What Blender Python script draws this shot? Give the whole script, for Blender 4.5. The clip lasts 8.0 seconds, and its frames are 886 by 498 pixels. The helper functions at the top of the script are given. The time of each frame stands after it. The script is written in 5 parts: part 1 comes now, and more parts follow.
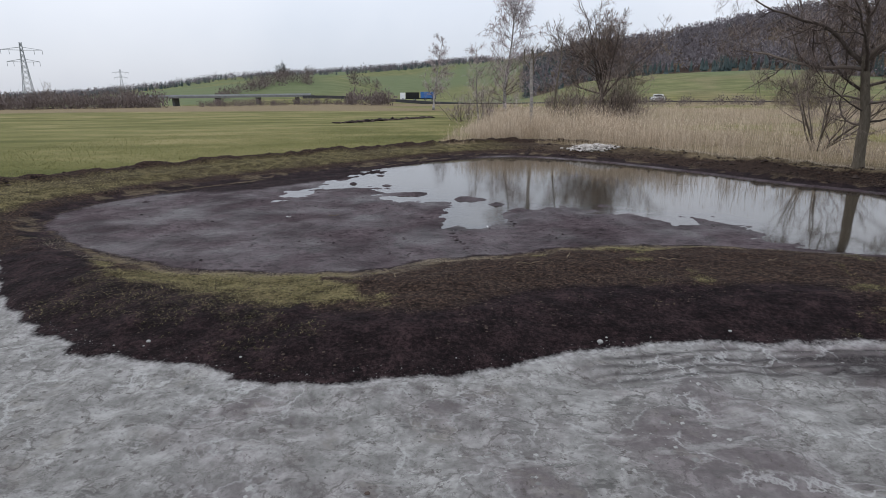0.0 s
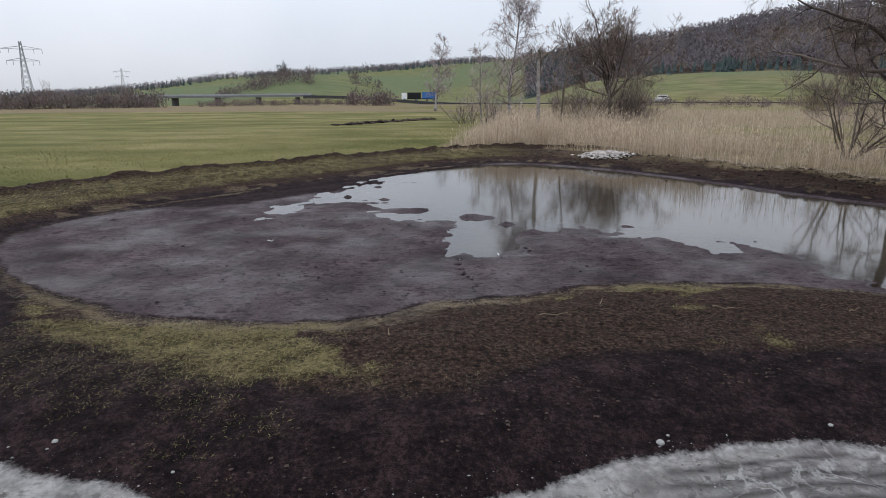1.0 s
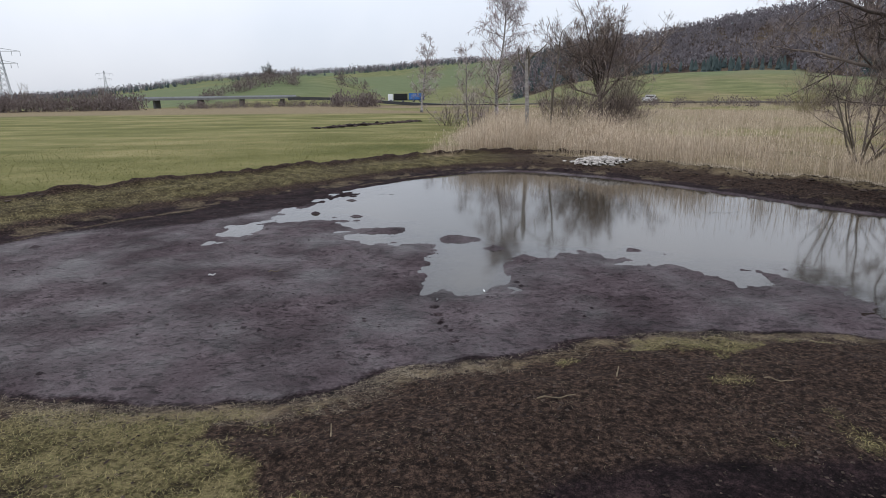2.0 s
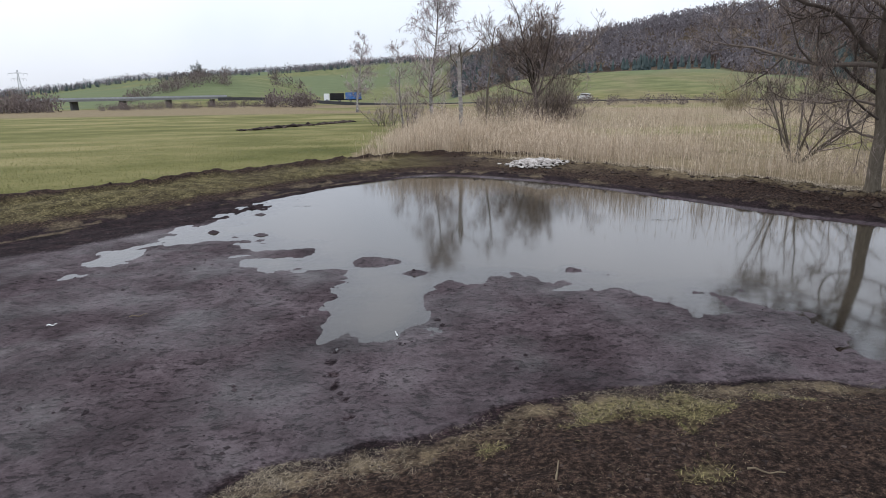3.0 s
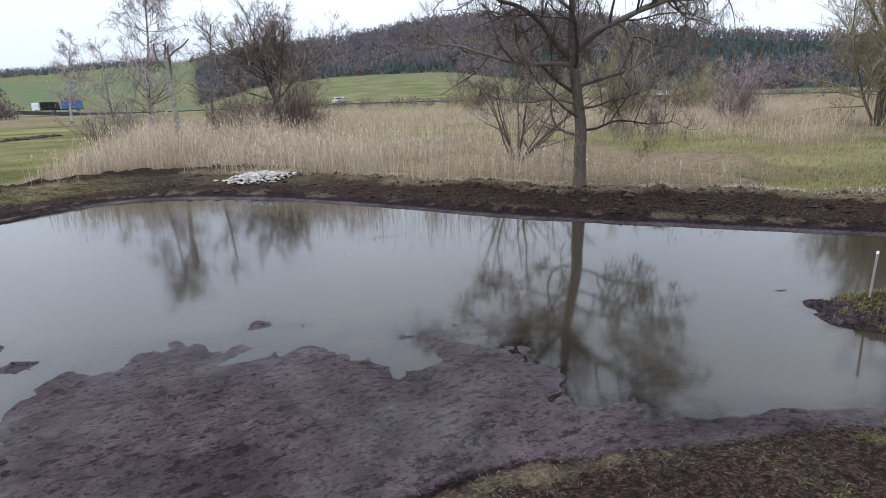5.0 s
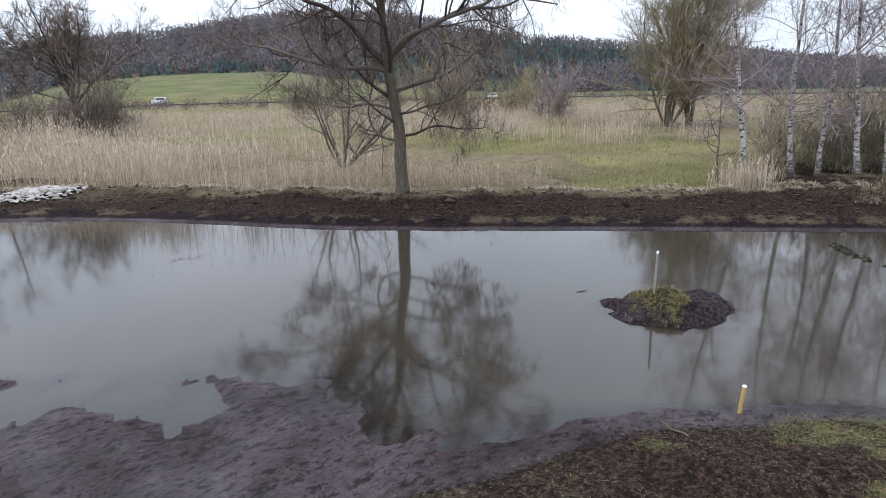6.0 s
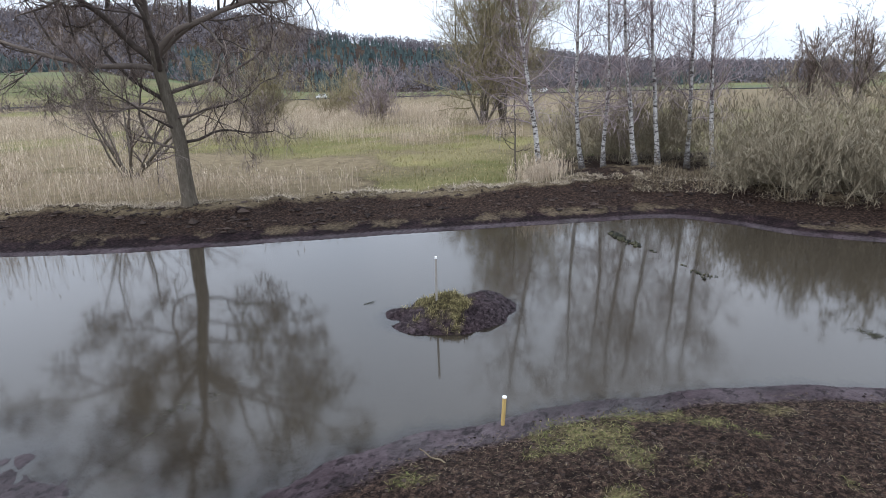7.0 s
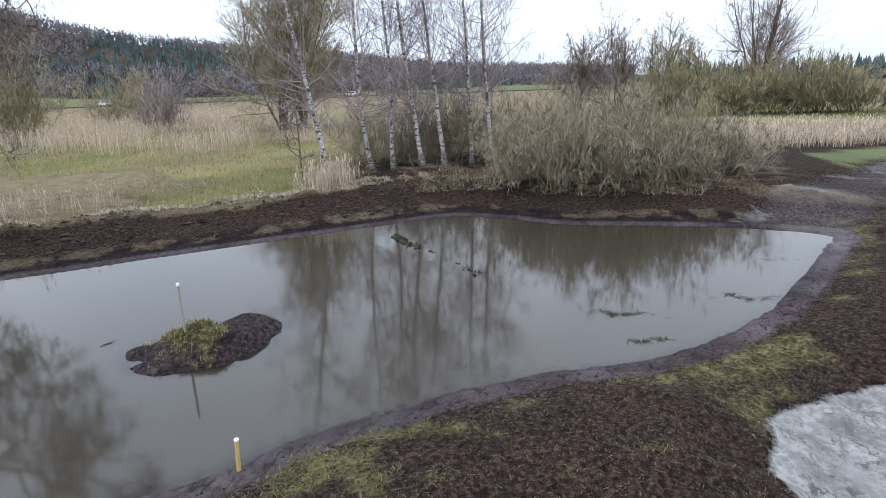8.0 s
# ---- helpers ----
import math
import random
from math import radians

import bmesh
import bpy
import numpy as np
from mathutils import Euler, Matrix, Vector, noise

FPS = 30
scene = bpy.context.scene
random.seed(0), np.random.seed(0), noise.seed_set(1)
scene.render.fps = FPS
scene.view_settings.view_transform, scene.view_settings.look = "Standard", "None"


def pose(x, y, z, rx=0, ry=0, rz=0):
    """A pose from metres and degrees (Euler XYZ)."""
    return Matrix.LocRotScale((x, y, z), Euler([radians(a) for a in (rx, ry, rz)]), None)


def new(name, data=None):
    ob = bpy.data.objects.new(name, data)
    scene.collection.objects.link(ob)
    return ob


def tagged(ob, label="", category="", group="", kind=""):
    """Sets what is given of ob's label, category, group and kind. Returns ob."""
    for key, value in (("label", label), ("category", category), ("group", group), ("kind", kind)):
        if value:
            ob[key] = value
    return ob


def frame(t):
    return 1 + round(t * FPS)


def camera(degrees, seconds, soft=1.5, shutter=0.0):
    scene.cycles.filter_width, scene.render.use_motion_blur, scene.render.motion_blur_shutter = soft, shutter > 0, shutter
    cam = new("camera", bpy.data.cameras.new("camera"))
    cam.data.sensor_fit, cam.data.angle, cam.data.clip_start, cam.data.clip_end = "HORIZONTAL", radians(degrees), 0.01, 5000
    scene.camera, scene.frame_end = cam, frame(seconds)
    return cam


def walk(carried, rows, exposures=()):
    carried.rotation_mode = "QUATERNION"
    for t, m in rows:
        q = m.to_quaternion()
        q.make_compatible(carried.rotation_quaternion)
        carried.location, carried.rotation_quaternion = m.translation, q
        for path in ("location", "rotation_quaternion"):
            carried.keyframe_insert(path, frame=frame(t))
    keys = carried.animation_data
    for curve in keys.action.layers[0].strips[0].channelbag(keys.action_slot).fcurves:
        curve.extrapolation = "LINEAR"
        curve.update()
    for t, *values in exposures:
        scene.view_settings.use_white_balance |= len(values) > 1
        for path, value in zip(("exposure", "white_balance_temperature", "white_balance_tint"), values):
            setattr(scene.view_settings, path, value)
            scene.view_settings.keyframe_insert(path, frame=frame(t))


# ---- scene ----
# ---------- camera and its flight ----------
cam = camera(74.0, 8.0, soft=0.9)
FLIGHT = [  # seconds, x, y, z, heading clockwise from +y, pitch, roll
    (0, -0.16, -0.04, 3.84, -1.90, -14.74, -0.32),
    (0.5, -0.25, 1.23, 3.95, -1.67, -14.77, -0.16),
    (1, -0.31, 2.43, 4.03, -2.03, -14.76, -0.19),
    (1.2, -0.29, 2.92, 4.05, -2.52, -14.69, -0.24),
    (2.3, 0.08, 5.94, 4.11, 0.12, -14.71, -0.57),
    (2.5, 0.22, 6.43, 4.11, 0.96, -14.85, -0.61),
    (3, 0.65, 7.52, 4.10, 4.69, -14.83, -0.76),
    (3.5, 1.18, 8.47, 4.05, 7.35, -14.65, -1.23),
    (4, 1.81, 9.19, 4.03, 11.05, -14.65, -1.79),
    (4.5, 2.52, 9.66, 4.04, 17.59, -14.81, -1.95),
    (5, 3.28, 10.04, 4.03, 26.93, -14.92, -1.72),
    (5.2, 3.54, 10.12, 4.04, 30.19, -14.96, -1.76),
    (6.3, 4.78, 10.22, 4.15, 46.34, -15.30, -1.22),
    (6.5, 5.08, 10.16, 4.15, 49.21, -15.37, -1.35),
    (7, 5.93, 9.83, 4.09, 57.64, -15.56, -1.58),
    (7.5, 6.54, 9.42, 4.05, 66.94, -15.70, -1.90),
    (8, 6.91, 9.01, 4.05, 75.12, -15.77, -2.03),
]
walk(cam, [(t, pose(x, y, z, 90 + p, 0, -h) @ pose(0, 0, 0, 0, 0, r)) for t, x, y, z, h, p, r in FLIGHT],
     [(0.0, -0.12, 6350, 14), (1.2, -0.1, 6350, 14), (2.5, 0.07, 6350, 14), (4.0, 0.29, 6100, 14), (5.0, 0.31, 6050, 13), (6.5, 0.41, 6000, 13), (8.0, 0.49, 5950, 12)])

# ---------- sky and light: a bright overcast day ----------
SUN_ELEVATION, SUN_HEADING = 38.0, 300.0
world = bpy.data.worlds.new("overcast_sky")
scene.world = world
world.use_nodes = True
wn, wl = world.node_tree.nodes, world.node_tree.links
wn.clear()
w_out, w_bg = wn.new("ShaderNodeOutputWorld"), wn.new("ShaderNodeBackground")
w_sky = wn.new("ShaderNodeTexSky")
w_sky.sky_type, w_sky.sun_disc = "NISHITA", False
w_sky.sun_elevation, w_sky.sun_rotation = radians(SUN_ELEVATION), radians(SUN_HEADING)
w_sky.air_density, w_sky.dust_density = 1.0, 2.0
w_dim = wn.new("ShaderNodeVectorMath")
w_dim.operation = "SCALE"
w_dim.inputs["Scale"].default_value = 0.06
w_cloud = wn.new("ShaderNodeTexNoise")
w_cloud.inputs["Scale"].default_value, w_cloud.inputs["Detail"].default_value = 2.2, 5.0
w_ramp = wn.new("ShaderNodeValToRGB")
w_ramp.color_ramp.elements[0].color = (0.64, 0.71, 0.78, 1)
w_ramp.color_ramp.elements[1].color = (0.86, 0.90, 0.94, 1)
w_ramp.color_ramp.elements[0].position, w_ramp.color_ramp.elements[1].position = 0.25, 0.75
w_mix = wn.new("ShaderNodeMixRGB")
w_mix.inputs[0].default_value = 0.88
# an overcast sky is about twice as bright overhead as at the horizon
w_dir, w_sep, w_rise = wn.new("ShaderNodeTexCoord"), wn.new("ShaderNodeSeparateXYZ"), wn.new("ShaderNodeMapRange")
wl.new(w_dir.outputs["Generated"], w_sep.inputs[0])
w_pow = wn.new("ShaderNodeMath")
w_pow.operation, w_pow.use_clamp = "POWER", True
w_pow.inputs[1].default_value = 0.8
w_rise.inputs["To Min"].default_value, w_rise.inputs["To Max"].default_value = 0.96, 2.5
wl.new(w_sep.outputs["Z"], w_pow.inputs[0])
wl.new(w_pow.outputs[0], w_rise.inputs["Value"])
wl.new(w_sky.outputs[0], w_dim.inputs[0])
wl.new(w_dim.outputs[0], w_mix.inputs[1])
wl.new(w_cloud.outputs["Fac"], w_ramp.inputs[0])
wl.new(w_ramp.outputs[0], w_mix.inputs[2])
wl.new(w_mix.outputs[0], w_bg.inputs["Color"])
wl.new(w_rise.outputs[0], w_bg.inputs["Strength"])
wl.new(w_bg.outputs[0], w_out.inputs["Surface"])
sun_data = bpy.data.lights.new("sun", "SUN")
sun_data.energy, sun_data.angle, sun_data.color = 0.5, radians(25), (1.0, 0.96, 0.9)
sun = new("sun", sun_data)
sun.rotation_euler = (radians(90 - SUN_ELEVATION), 0, radians(-SUN_HEADING + 180))


# ---------- small tools ----------
rng = np.random.default_rng(7)
LATTICE = rng.random((256, 256))


def vnoise(x, y, scale, seed=0):
    """Smooth value noise in 0..1, one cell per `scale` metres."""
    u, v = np.asarray(x) / scale + seed * 17.31, np.asarray(y) / scale + seed * 9.73
    iu, iv = np.floor(u).astype(int), np.floor(v).astype(int)
    fu, fv = u - iu, v - iv
    fu, fv = fu * fu * (3 - 2 * fu), fv * fv * (3 - 2 * fv)
    a, b = LATTICE[iu % 256, iv % 256], LATTICE[(iu + 1) % 256, iv % 256]
    c, d = LATTICE[iu % 256, (iv + 1) % 256], LATTICE[(iu + 1) % 256, (iv + 1) % 256]
    return (a * (1 - fu) + b * fu) * (1 - fv) + (c * (1 - fu) + d * fu) * fv


def fbm(x, y, scale, octaves=4, seed=0):
    total, amp, norm = 0.0, 1.0, 0.0
    for o in range(octaves):
        total = total + amp * vnoise(x, y, scale / 2 ** o, seed + o * 3)
        norm, amp = norm + amp, amp * 0.5
    return total / norm


def sstep(a, b, x):
    t = np.clip((x - a) / (b - a), 0, 1)
    return t * t * (3 - 2 * t)


def smooth_loop(points, per=6):
    """A closed Catmull-Rom curve through the control points."""
    p = np.array(points, float)
    a, b, c, d = np.roll(p, 1, 0), p, np.roll(p, -1, 0), np.roll(p, -2, 0)
    rows = []
    for t in np.arange(per) / per:
        rows.append(0.5 * (2 * b + (c - a) * t + (2 * a - 5 * b + 4 * c - d) * t ** 2 + (3 * b - a - 3 * c + d) * t ** 3))
    return np.stack(rows, 1).reshape(-1, 2)


def signed_distance(x, y, loop):
    """Metres to a closed curve, negative inside."""
    x, y = np.ravel(x), np.ravel(y)
    out = np.empty(len(x))
    a, b = loop, np.roll(loop, -1, 0)
    e = b - a
    ee = (e ** 2).sum(1)
    for k in range(0, len(x), 20000):
        px, py = x[k:k + 20000, None], y[k:k + 20000, None]
        t = np.clip(((px - a[:, 0]) * e[:, 0] + (py - a[:, 1]) * e[:, 1]) / ee, 0, 1)
        d2 = ((px - a[:, 0] - t * e[:, 0]) ** 2 + (py - a[:, 1] - t * e[:, 1]) ** 2).min(1)
        cross = ((a[:, 1] > py) != (b[:, 1] > py)) & (px < e[:, 0] * (py - a[:, 1]) / np.where(e[:, 1] == 0, 1e-9, e[:, 1]) + a[:, 0])
        out[k:k + 20000] = np.sqrt(d2) * np.where(cross.sum(1) % 2 == 1, -1, 1)
    return out


def mesh_of(name, verts, faces, smooth=False):
    """A mesh from an array of places and an array of equal-sided faces."""
    verts, faces = np.asarray(verts, np.float32).reshape(-1, 3), np.asarray(faces, np.int32)
    me = bpy.data.meshes.new(name)
    n, k = faces.shape
    me.vertices.add(len(verts))
    me.vertices.foreach_set("co", verts.ravel())
    me.loops.add(n * k)
    me.loops.foreach_set("vertex_index", faces.ravel())
    me.polygons.add(n)
    me.polygons.foreach_set("loop_start", np.arange(0, n * k, k, dtype=np.int32))
    me.polygons.foreach_set("use_smooth", np.full(n, smooth))
    me.update(calc_edges=True)
    return me


def thing(name, at, label, category, group="", kind=""):
    ob = new(name)
    ob.location = at
    return tagged(ob, label, category, group, kind)


def part(name, bm, material, parent, label=""):
    """A bmesh or a mesh as one object under a thing or a part."""
    if isinstance(bm, bmesh.types.BMesh):
        me = bpy.data.meshes.new(name)
        bm.to_mesh(me)
        bm.free()
    else:
        me = bm
    ob = new(name, me)
    if material and not me.materials:
        me.materials.append(material)
    ob.parent = parent
    return tagged(ob, label)


def single(name, me, material, label, category, group="", kind="", at=(0, 0, 0)):
    """A thing that is one mesh."""
    ob = new(name, me)
    me.materials.append(material)
    ob.location = at
    return tagged(ob, label, category, group, kind)


def box_bm(sx, sy, sz, at=(0, 0, 0), bevel=0.0, bm=None):
    bm = bm or bmesh.new()
    made = bmesh.ops.create_cube(bm, size=1.0, matrix=Matrix.Translation(at) @ Matrix.Diagonal((sx, sy, sz, 1)))["verts"]
    if bevel:
        edges = list({e for v in made for e in v.link_edges})
        bmesh.ops.bevel(bm, geom=edges, offset=bevel, segments=2, affect="EDGES")
    return bm


# ---------- materials ----------
class Nodes:
    """Short-hand for a node material."""

    def __init__(self, name, rough=0.8):
        self.m = bpy.data.materials.new(name)
        self.m.use_nodes = True
        self.t = self.m.node_tree
        self.b = self.t.nodes["Principled BSDF"]
        self.b.inputs["Roughness"].default_value = rough
        self.b.inputs["Specular IOR Level"].default_value = 0.12 if rough > 0.65 else 0.5
        self.space = self.add("ShaderNodeTexCoord").outputs["Object"]

    def add(self, kind, **values):
        n = self.t.nodes.new(kind)
        for key, value in values.items():
            n.inputs[key.replace("_", " ")].default_value = value
        return n

    def link(self, a, b):
        self.t.links.new(a, b)
        return self

    def noise(self, scale, detail=4.0, rough=0.6, stretch=None):
        n = self.add("ShaderNodeTexNoise", Scale=scale, Detail=detail, Roughness=rough)
        src = self.space
        if stretch:
            mp = self.add("ShaderNodeMapping")
            mp.inputs["Scale"].default_value = stretch
            self.link(src, mp.inputs["Vector"])
            src = mp.outputs[0]
        self.link(src, n.inputs["Vector"])
        return n.outputs["Fac"]

    def attr(self, name):
        n = self.t.nodes.new("ShaderNodeAttribute")
        n.attribute_name = name
        return n.outputs["Fac"]

    def math(self, op, a, b=0.0, clamp=False):
        n = self.t.nodes.new("ShaderNodeMath")
        n.operation, n.use_clamp = op, clamp
        for k, v in enumerate((a, b)):
            if isinstance(v, (int, float)):
                n.inputs[k].default_value = v
            else:
                self.link(v, n.inputs[k])
        return n.outputs[0]

    def ramp(self, fac, stops):
        n = self.t.nodes.new("ShaderNodeValToRGB")
        r = n.color_ramp
        while len(r.elements) < len(stops):
            r.elements.new(0.5)
        for el, (at, col) in zip(r.elements, stops):
            el.position = at
            el.color = (*col, 1) if not isinstance(col, (int, float)) else (col, col, col, 1)
        self.link(fac, n.inputs[0])
        return n.outputs[0]

    def mix(self, fac, a, b, how="MIX"):
        n = self.t.nodes.new("ShaderNodeMixRGB")
        n.blend_type = how
        for k, v in enumerate((fac, a, b)):
            if isinstance(v, (int, float)):
                n.inputs[k].default_value = v
            elif isinstance(v, tuple):
                n.inputs[k].default_value = (*v, 1)
            else:
                self.link(v, n.inputs[k])
        return n.outputs[0]

    def cracks(self, scale, warp, width):
        """Wandering broken lines, 1 on the line."""
        n = self.t.nodes.new("ShaderNodeTexVoronoi")
        n.feature = "DISTANCE_TO_EDGE"
        n.inputs["Scale"].default_value = scale
        wob = self.add("ShaderNodeTexNoise", Scale=scale * 1.7, Detail=5.0, Roughness=0.65)
        self.link(self.space, wob.inputs["Vector"])
        add = self.t.nodes.new("ShaderNodeMixRGB")
        add.blend_type = "ADD"
        add.inputs[0].default_value = warp
        self.link(self.space, add.inputs[1]).link(wob.outputs["Color"], add.inputs[2])
        self.link(add.outputs[0], n.inputs["Vector"])
        return self.ramp(n.outputs["Distance"], [(0.0, 1.0), (width, 0.0)])

    def soft_mask(self, a, fray, width=0.25):
        """A mask with a frayed edge."""
        s = self.math("ADD", a, self.math("MULTIPLY", self.math("SUBTRACT", fray, 0.5), 1.1))
        return self.math("DIVIDE", self.math("SUBTRACT", s, 0.5 - width), 2 * width, clamp=True)

    def bump(self, height, strength, distance):
        n = self.add("ShaderNodeBump", Strength=strength, Distance=distance)
        self.link(height, n.inputs["Height"])
        self.link(n.outputs[0], self.b.inputs["Normal"])
        return self

    def color(self, c):
        self.link(c, self.b.inputs["Base Color"])
        return self


def varied(name, dark, light, scale=6.0, rough=0.8, stretch=None, island=0.0, bump=0.0, distance=0.01):
    """A matt natural surface: two scales of noise between two colours, with a little spread from piece to piece."""
    s = Nodes(name, rough)
    n = s.math("ADD", s.math("MULTIPLY", s.noise(scale, 5, stretch=stretch), 0.65), s.math("MULTIPLY", s.noise(scale * 7, 3, stretch=stretch), 0.35))
    if island:
        g = s.t.nodes.new("ShaderNodeNewGeometry")
        n = s.math("ADD", n, s.math("MULTIPLY", s.math("SUBTRACT", g.outputs["Random Per Island"], 0.5), island))
    s.color(s.ramp(n, [(0.3, dark), (0.7, light)]))
    if bump:
        s.bump(n, bump, distance)
    return s.m


def ground_material():
    s = Nodes("ground", 0.9)
    big, mid, fine, grit = s.noise(0.35, 5), s.noise(2.2, 6, 0.65), s.noise(14, 6, 0.75), s.noise(60, 4, 0.75)
    peat = s.ramp(s.math("ADD", s.math("MULTIPLY", mid, 0.3), s.math("ADD", s.math("MULTIPLY", fine, 0.4), s.math("MULTIPLY", grit, 0.3))),
                  [(0.42, (0.0040, 0.0026, 0.0030)), (0.50, (0.0125, 0.0080, 0.0088)), (0.59, (0.044, 0.0268, 0.0270))])
    # turned soil with roots and straw in it
    soil = s.ramp(s.math("ADD", s.math("MULTIPLY", fine, 0.6), s.math("MULTIPLY", grit, 0.4)),
                  [(0.42, (0.008, 0.0054, 0.0048)), (0.505, (0.028, 0.0180, 0.0138)), (0.60, (0.090, 0.0575, 0.041))])
    # shade in the gaps between crumbs, painted as near-black patches
    gap_shade = s.ramp(s.noise(9, 5, 0.65), [(0.53, 0.0), (0.60, 0.75)])
    soil = s.mix(gap_shade, soil, (0.0065, 0.0042, 0.0038))
    grass = s.ramp(s.math("ADD", s.math("MULTIPLY", fine, 0.6), s.math("MULTIPLY", mid, 0.4)),
                   [(0.42, (0.022, 0.017, 0.010)), (0.5, (0.068, 0.057, 0.025)), (0.60, (0.17, 0.140, 0.070))])
    streak = s.noise(0.14, 4, 0.5, stretch=(0.5, 1.3, 1))
    field = s.ramp(s.math("ADD", s.math("MULTIPLY", streak, 0.3), s.math("ADD", s.math("MULTIPLY", fine, 0.35), s.math("MULTIPLY", s.noise(0.06, 6, 0.65), 0.35))),
                   [(0.38, (0.055, 0.062, 0.018)), (0.48, (0.108, 0.106, 0.036)), (0.58, (0.215, 0.185, 0.085))])
    lush = s.ramp(s.math("ADD", s.math("MULTIPLY", streak, 0.5), s.math("MULTIPLY", fine, 0.5)), [(0.3, (0.075, 0.094, 0.044)), (0.7, (0.122, 0.142, 0.072))])
    field = s.mix(s.attr("lush"), field, lush)
    dry = s.ramp(s.math("ADD", s.math("MULTIPLY", mid, 0.5), s.math("MULTIPLY", fine, 0.5)),
                 [(0.34, (0.075, 0.056, 0.033)), (0.66, (0.26, 0.205, 0.125))])
    # scraped clay: crumbly pale grey-green, smoother purple-grey smears, crevice shade painted dark
    lump, crumb = s.noise(2.6, 4, 0.5), s.noise(11, 3, 0.5)
    tone = s.math("ADD", s.math("MULTIPLY", lump, 0.65), s.math("MULTIPLY", crumb, 0.35))
    pale = s.ramp(tone, [(0.36, (0.138, 0.132, 0.124)), (0.50, (0.212, 0.206, 0.195)), (0.64, (0.318, 0.310, 0.295))])
    smear = s.ramp(tone, [(0.36, (0.088, 0.074, 0.075)), (0.50, (0.120, 0.102, 0.103)), (0.64, (0.172, 0.149, 0.150))])
    sep = s.t.nodes.new("ShaderNodeSeparateXYZ")
    s.link(s.space, sep.inputs[0])
    lean = s.math("ADD", s.noise(0.55, 5, 0.55), s.math("MULTIPLY", s.math("MINIMUM", s.math("MAXIMUM", sep.outputs["X"], -4.0), 5.0), 0.020))
    lean = s.math("SUBTRACT", lean, s.math("MULTIPLY", s.math("SUBTRACT", sep.outputs["X"], 9.0, clamp=True), 0.22))
    lean = s.math("SUBTRACT", lean, s.math("MULTIPLY", s.math("SUBTRACT", sep.outputs["Y"], 6.6, clamp=True), 0.10))
    clay = s.mix(s.ramp(lean, [(0.44, 0.0), (0.60, 0.9)]), pale, smear)
    edge_line = s.math("ABSOLUTE", s.math("SUBTRACT", lean, 0.53))
    clay = s.mix(s.ramp(edge_line, [(0.0, 0.45), (0.010, 0.0)]), clay, (0.34, 0.345, 0.33))
    clay = s.mix(s.ramp(s.noise(1.1, 6, 0.7), [(0.56, 0.0), (0.66, 0.4)]), clay, (0.20, 0.185, 0.155))
    clay = s.mix(s.ramp(s.noise(7, 5, 0.68), [(0.60, 0.0), (0.64, 0.8)]), clay, (0.075, 0.066, 0.060))
    # two sizes of dark crack lines put the crevices' shade into the colour
    crack_shade = s.math("MULTIPLY", s.cracks(2.1, 0.5, 0.07), s.ramp(s.noise(1.3, 4, 0.6), [(0.46, 0.0), (0.56, 1.0)]))
    fine_crack_shade = s.math("MULTIPLY", s.cracks(6.5, 0.25, 0.10), s.ramp(s.noise(2.7, 4, 0.6), [(0.48, 0.0), (0.58, 1.0)]))
    clay = s.mix(s.math("MULTIPLY", crack_shade, 0.75), clay, (0.085, 0.075, 0.070))
    clay = s.mix(s.math("MULTIPLY", s.math("SUBTRACT", s.attr("clay"), 1.0, clamp=True), s.ramp(crumb, [(0.35, 0.75), (0.65, 1.0)])), clay, (0.030, 0.026, 0.026))
    scuff = s.math("MULTIPLY", s.ramp(s.noise(3.4, 7, 0.72, stretch=(0.5, 1.5, 1)), [(0.565, 0.0), (0.625, 0.8)]), s.ramp(s.noise(0.8, 4, 0.6), [(0.40, 0.0), (0.52, 1.0)]))
    clay = s.mix(scuff, clay, (0.080, 0.078, 0.072))
    clay = s.mix(s.ramp(s.noise(1.7, 5, 0.6, stretch=(0.6, 1.3, 1)), [(0.34, 0.5), (0.44, 0.0)]), clay, (0.34, 0.335, 0.32))
    crumbly = s.math("MULTIPLY", s.ramp(s.noise(24, 5, 0.75), [(0.55, 0.0), (0.61, 0.65)]), s.ramp(s.noise(1.0, 4, 0.6), [(0.42, 0.15), (0.55, 1.0)]))
    clay = s.mix(crumbly, clay, (0.10, 0.094, 0.088))
    clay = s.mix(s.math("MULTIPLY", fine_crack_shade, 0.65), clay, (0.10, 0.09, 0.084))
    vein = s.math("MULTIPLY", s.cracks(1.4, 0.7, 0.05), s.ramp(s.noise(0.9, 4, 0.6), [(0.50, 0.0), (0.60, 0.6)]))
    clay = s.mix(vein, clay, (0.40, 0.40, 0.385))
    blot, wash, pock = s.noise(0.5, 4, 0.5), s.noise(1.4, 5, 0.6), s.noise(8.5, 5, 0.7)
    mud = s.ramp(s.math("ADD", s.math("MULTIPLY", blot, 0.4), s.math("ADD", s.math("MULTIPLY", wash, 0.25), s.math("ADD", s.math("MULTIPLY", pock, 0.2), s.math("MULTIPLY", fine, 0.25)))),
                 [(0.42, (0.017, 0.0115, 0.0127)), (0.51, (0.040, 0.0275, 0.0302)), (0.59, (0.065, 0.0470, 0.0512)), (0.70, (0.112, 0.088, 0.093))])
    mud = s.mix(s.ramp(s.noise(0.9, 5, 0.6), [(0.55, 0.0), (0.68, 0.35)]), mud, s.ramp(pock, [(0.35, (0.040, 0.036, 0.034)), (0.65, (0.088, 0.081, 0.076))]))
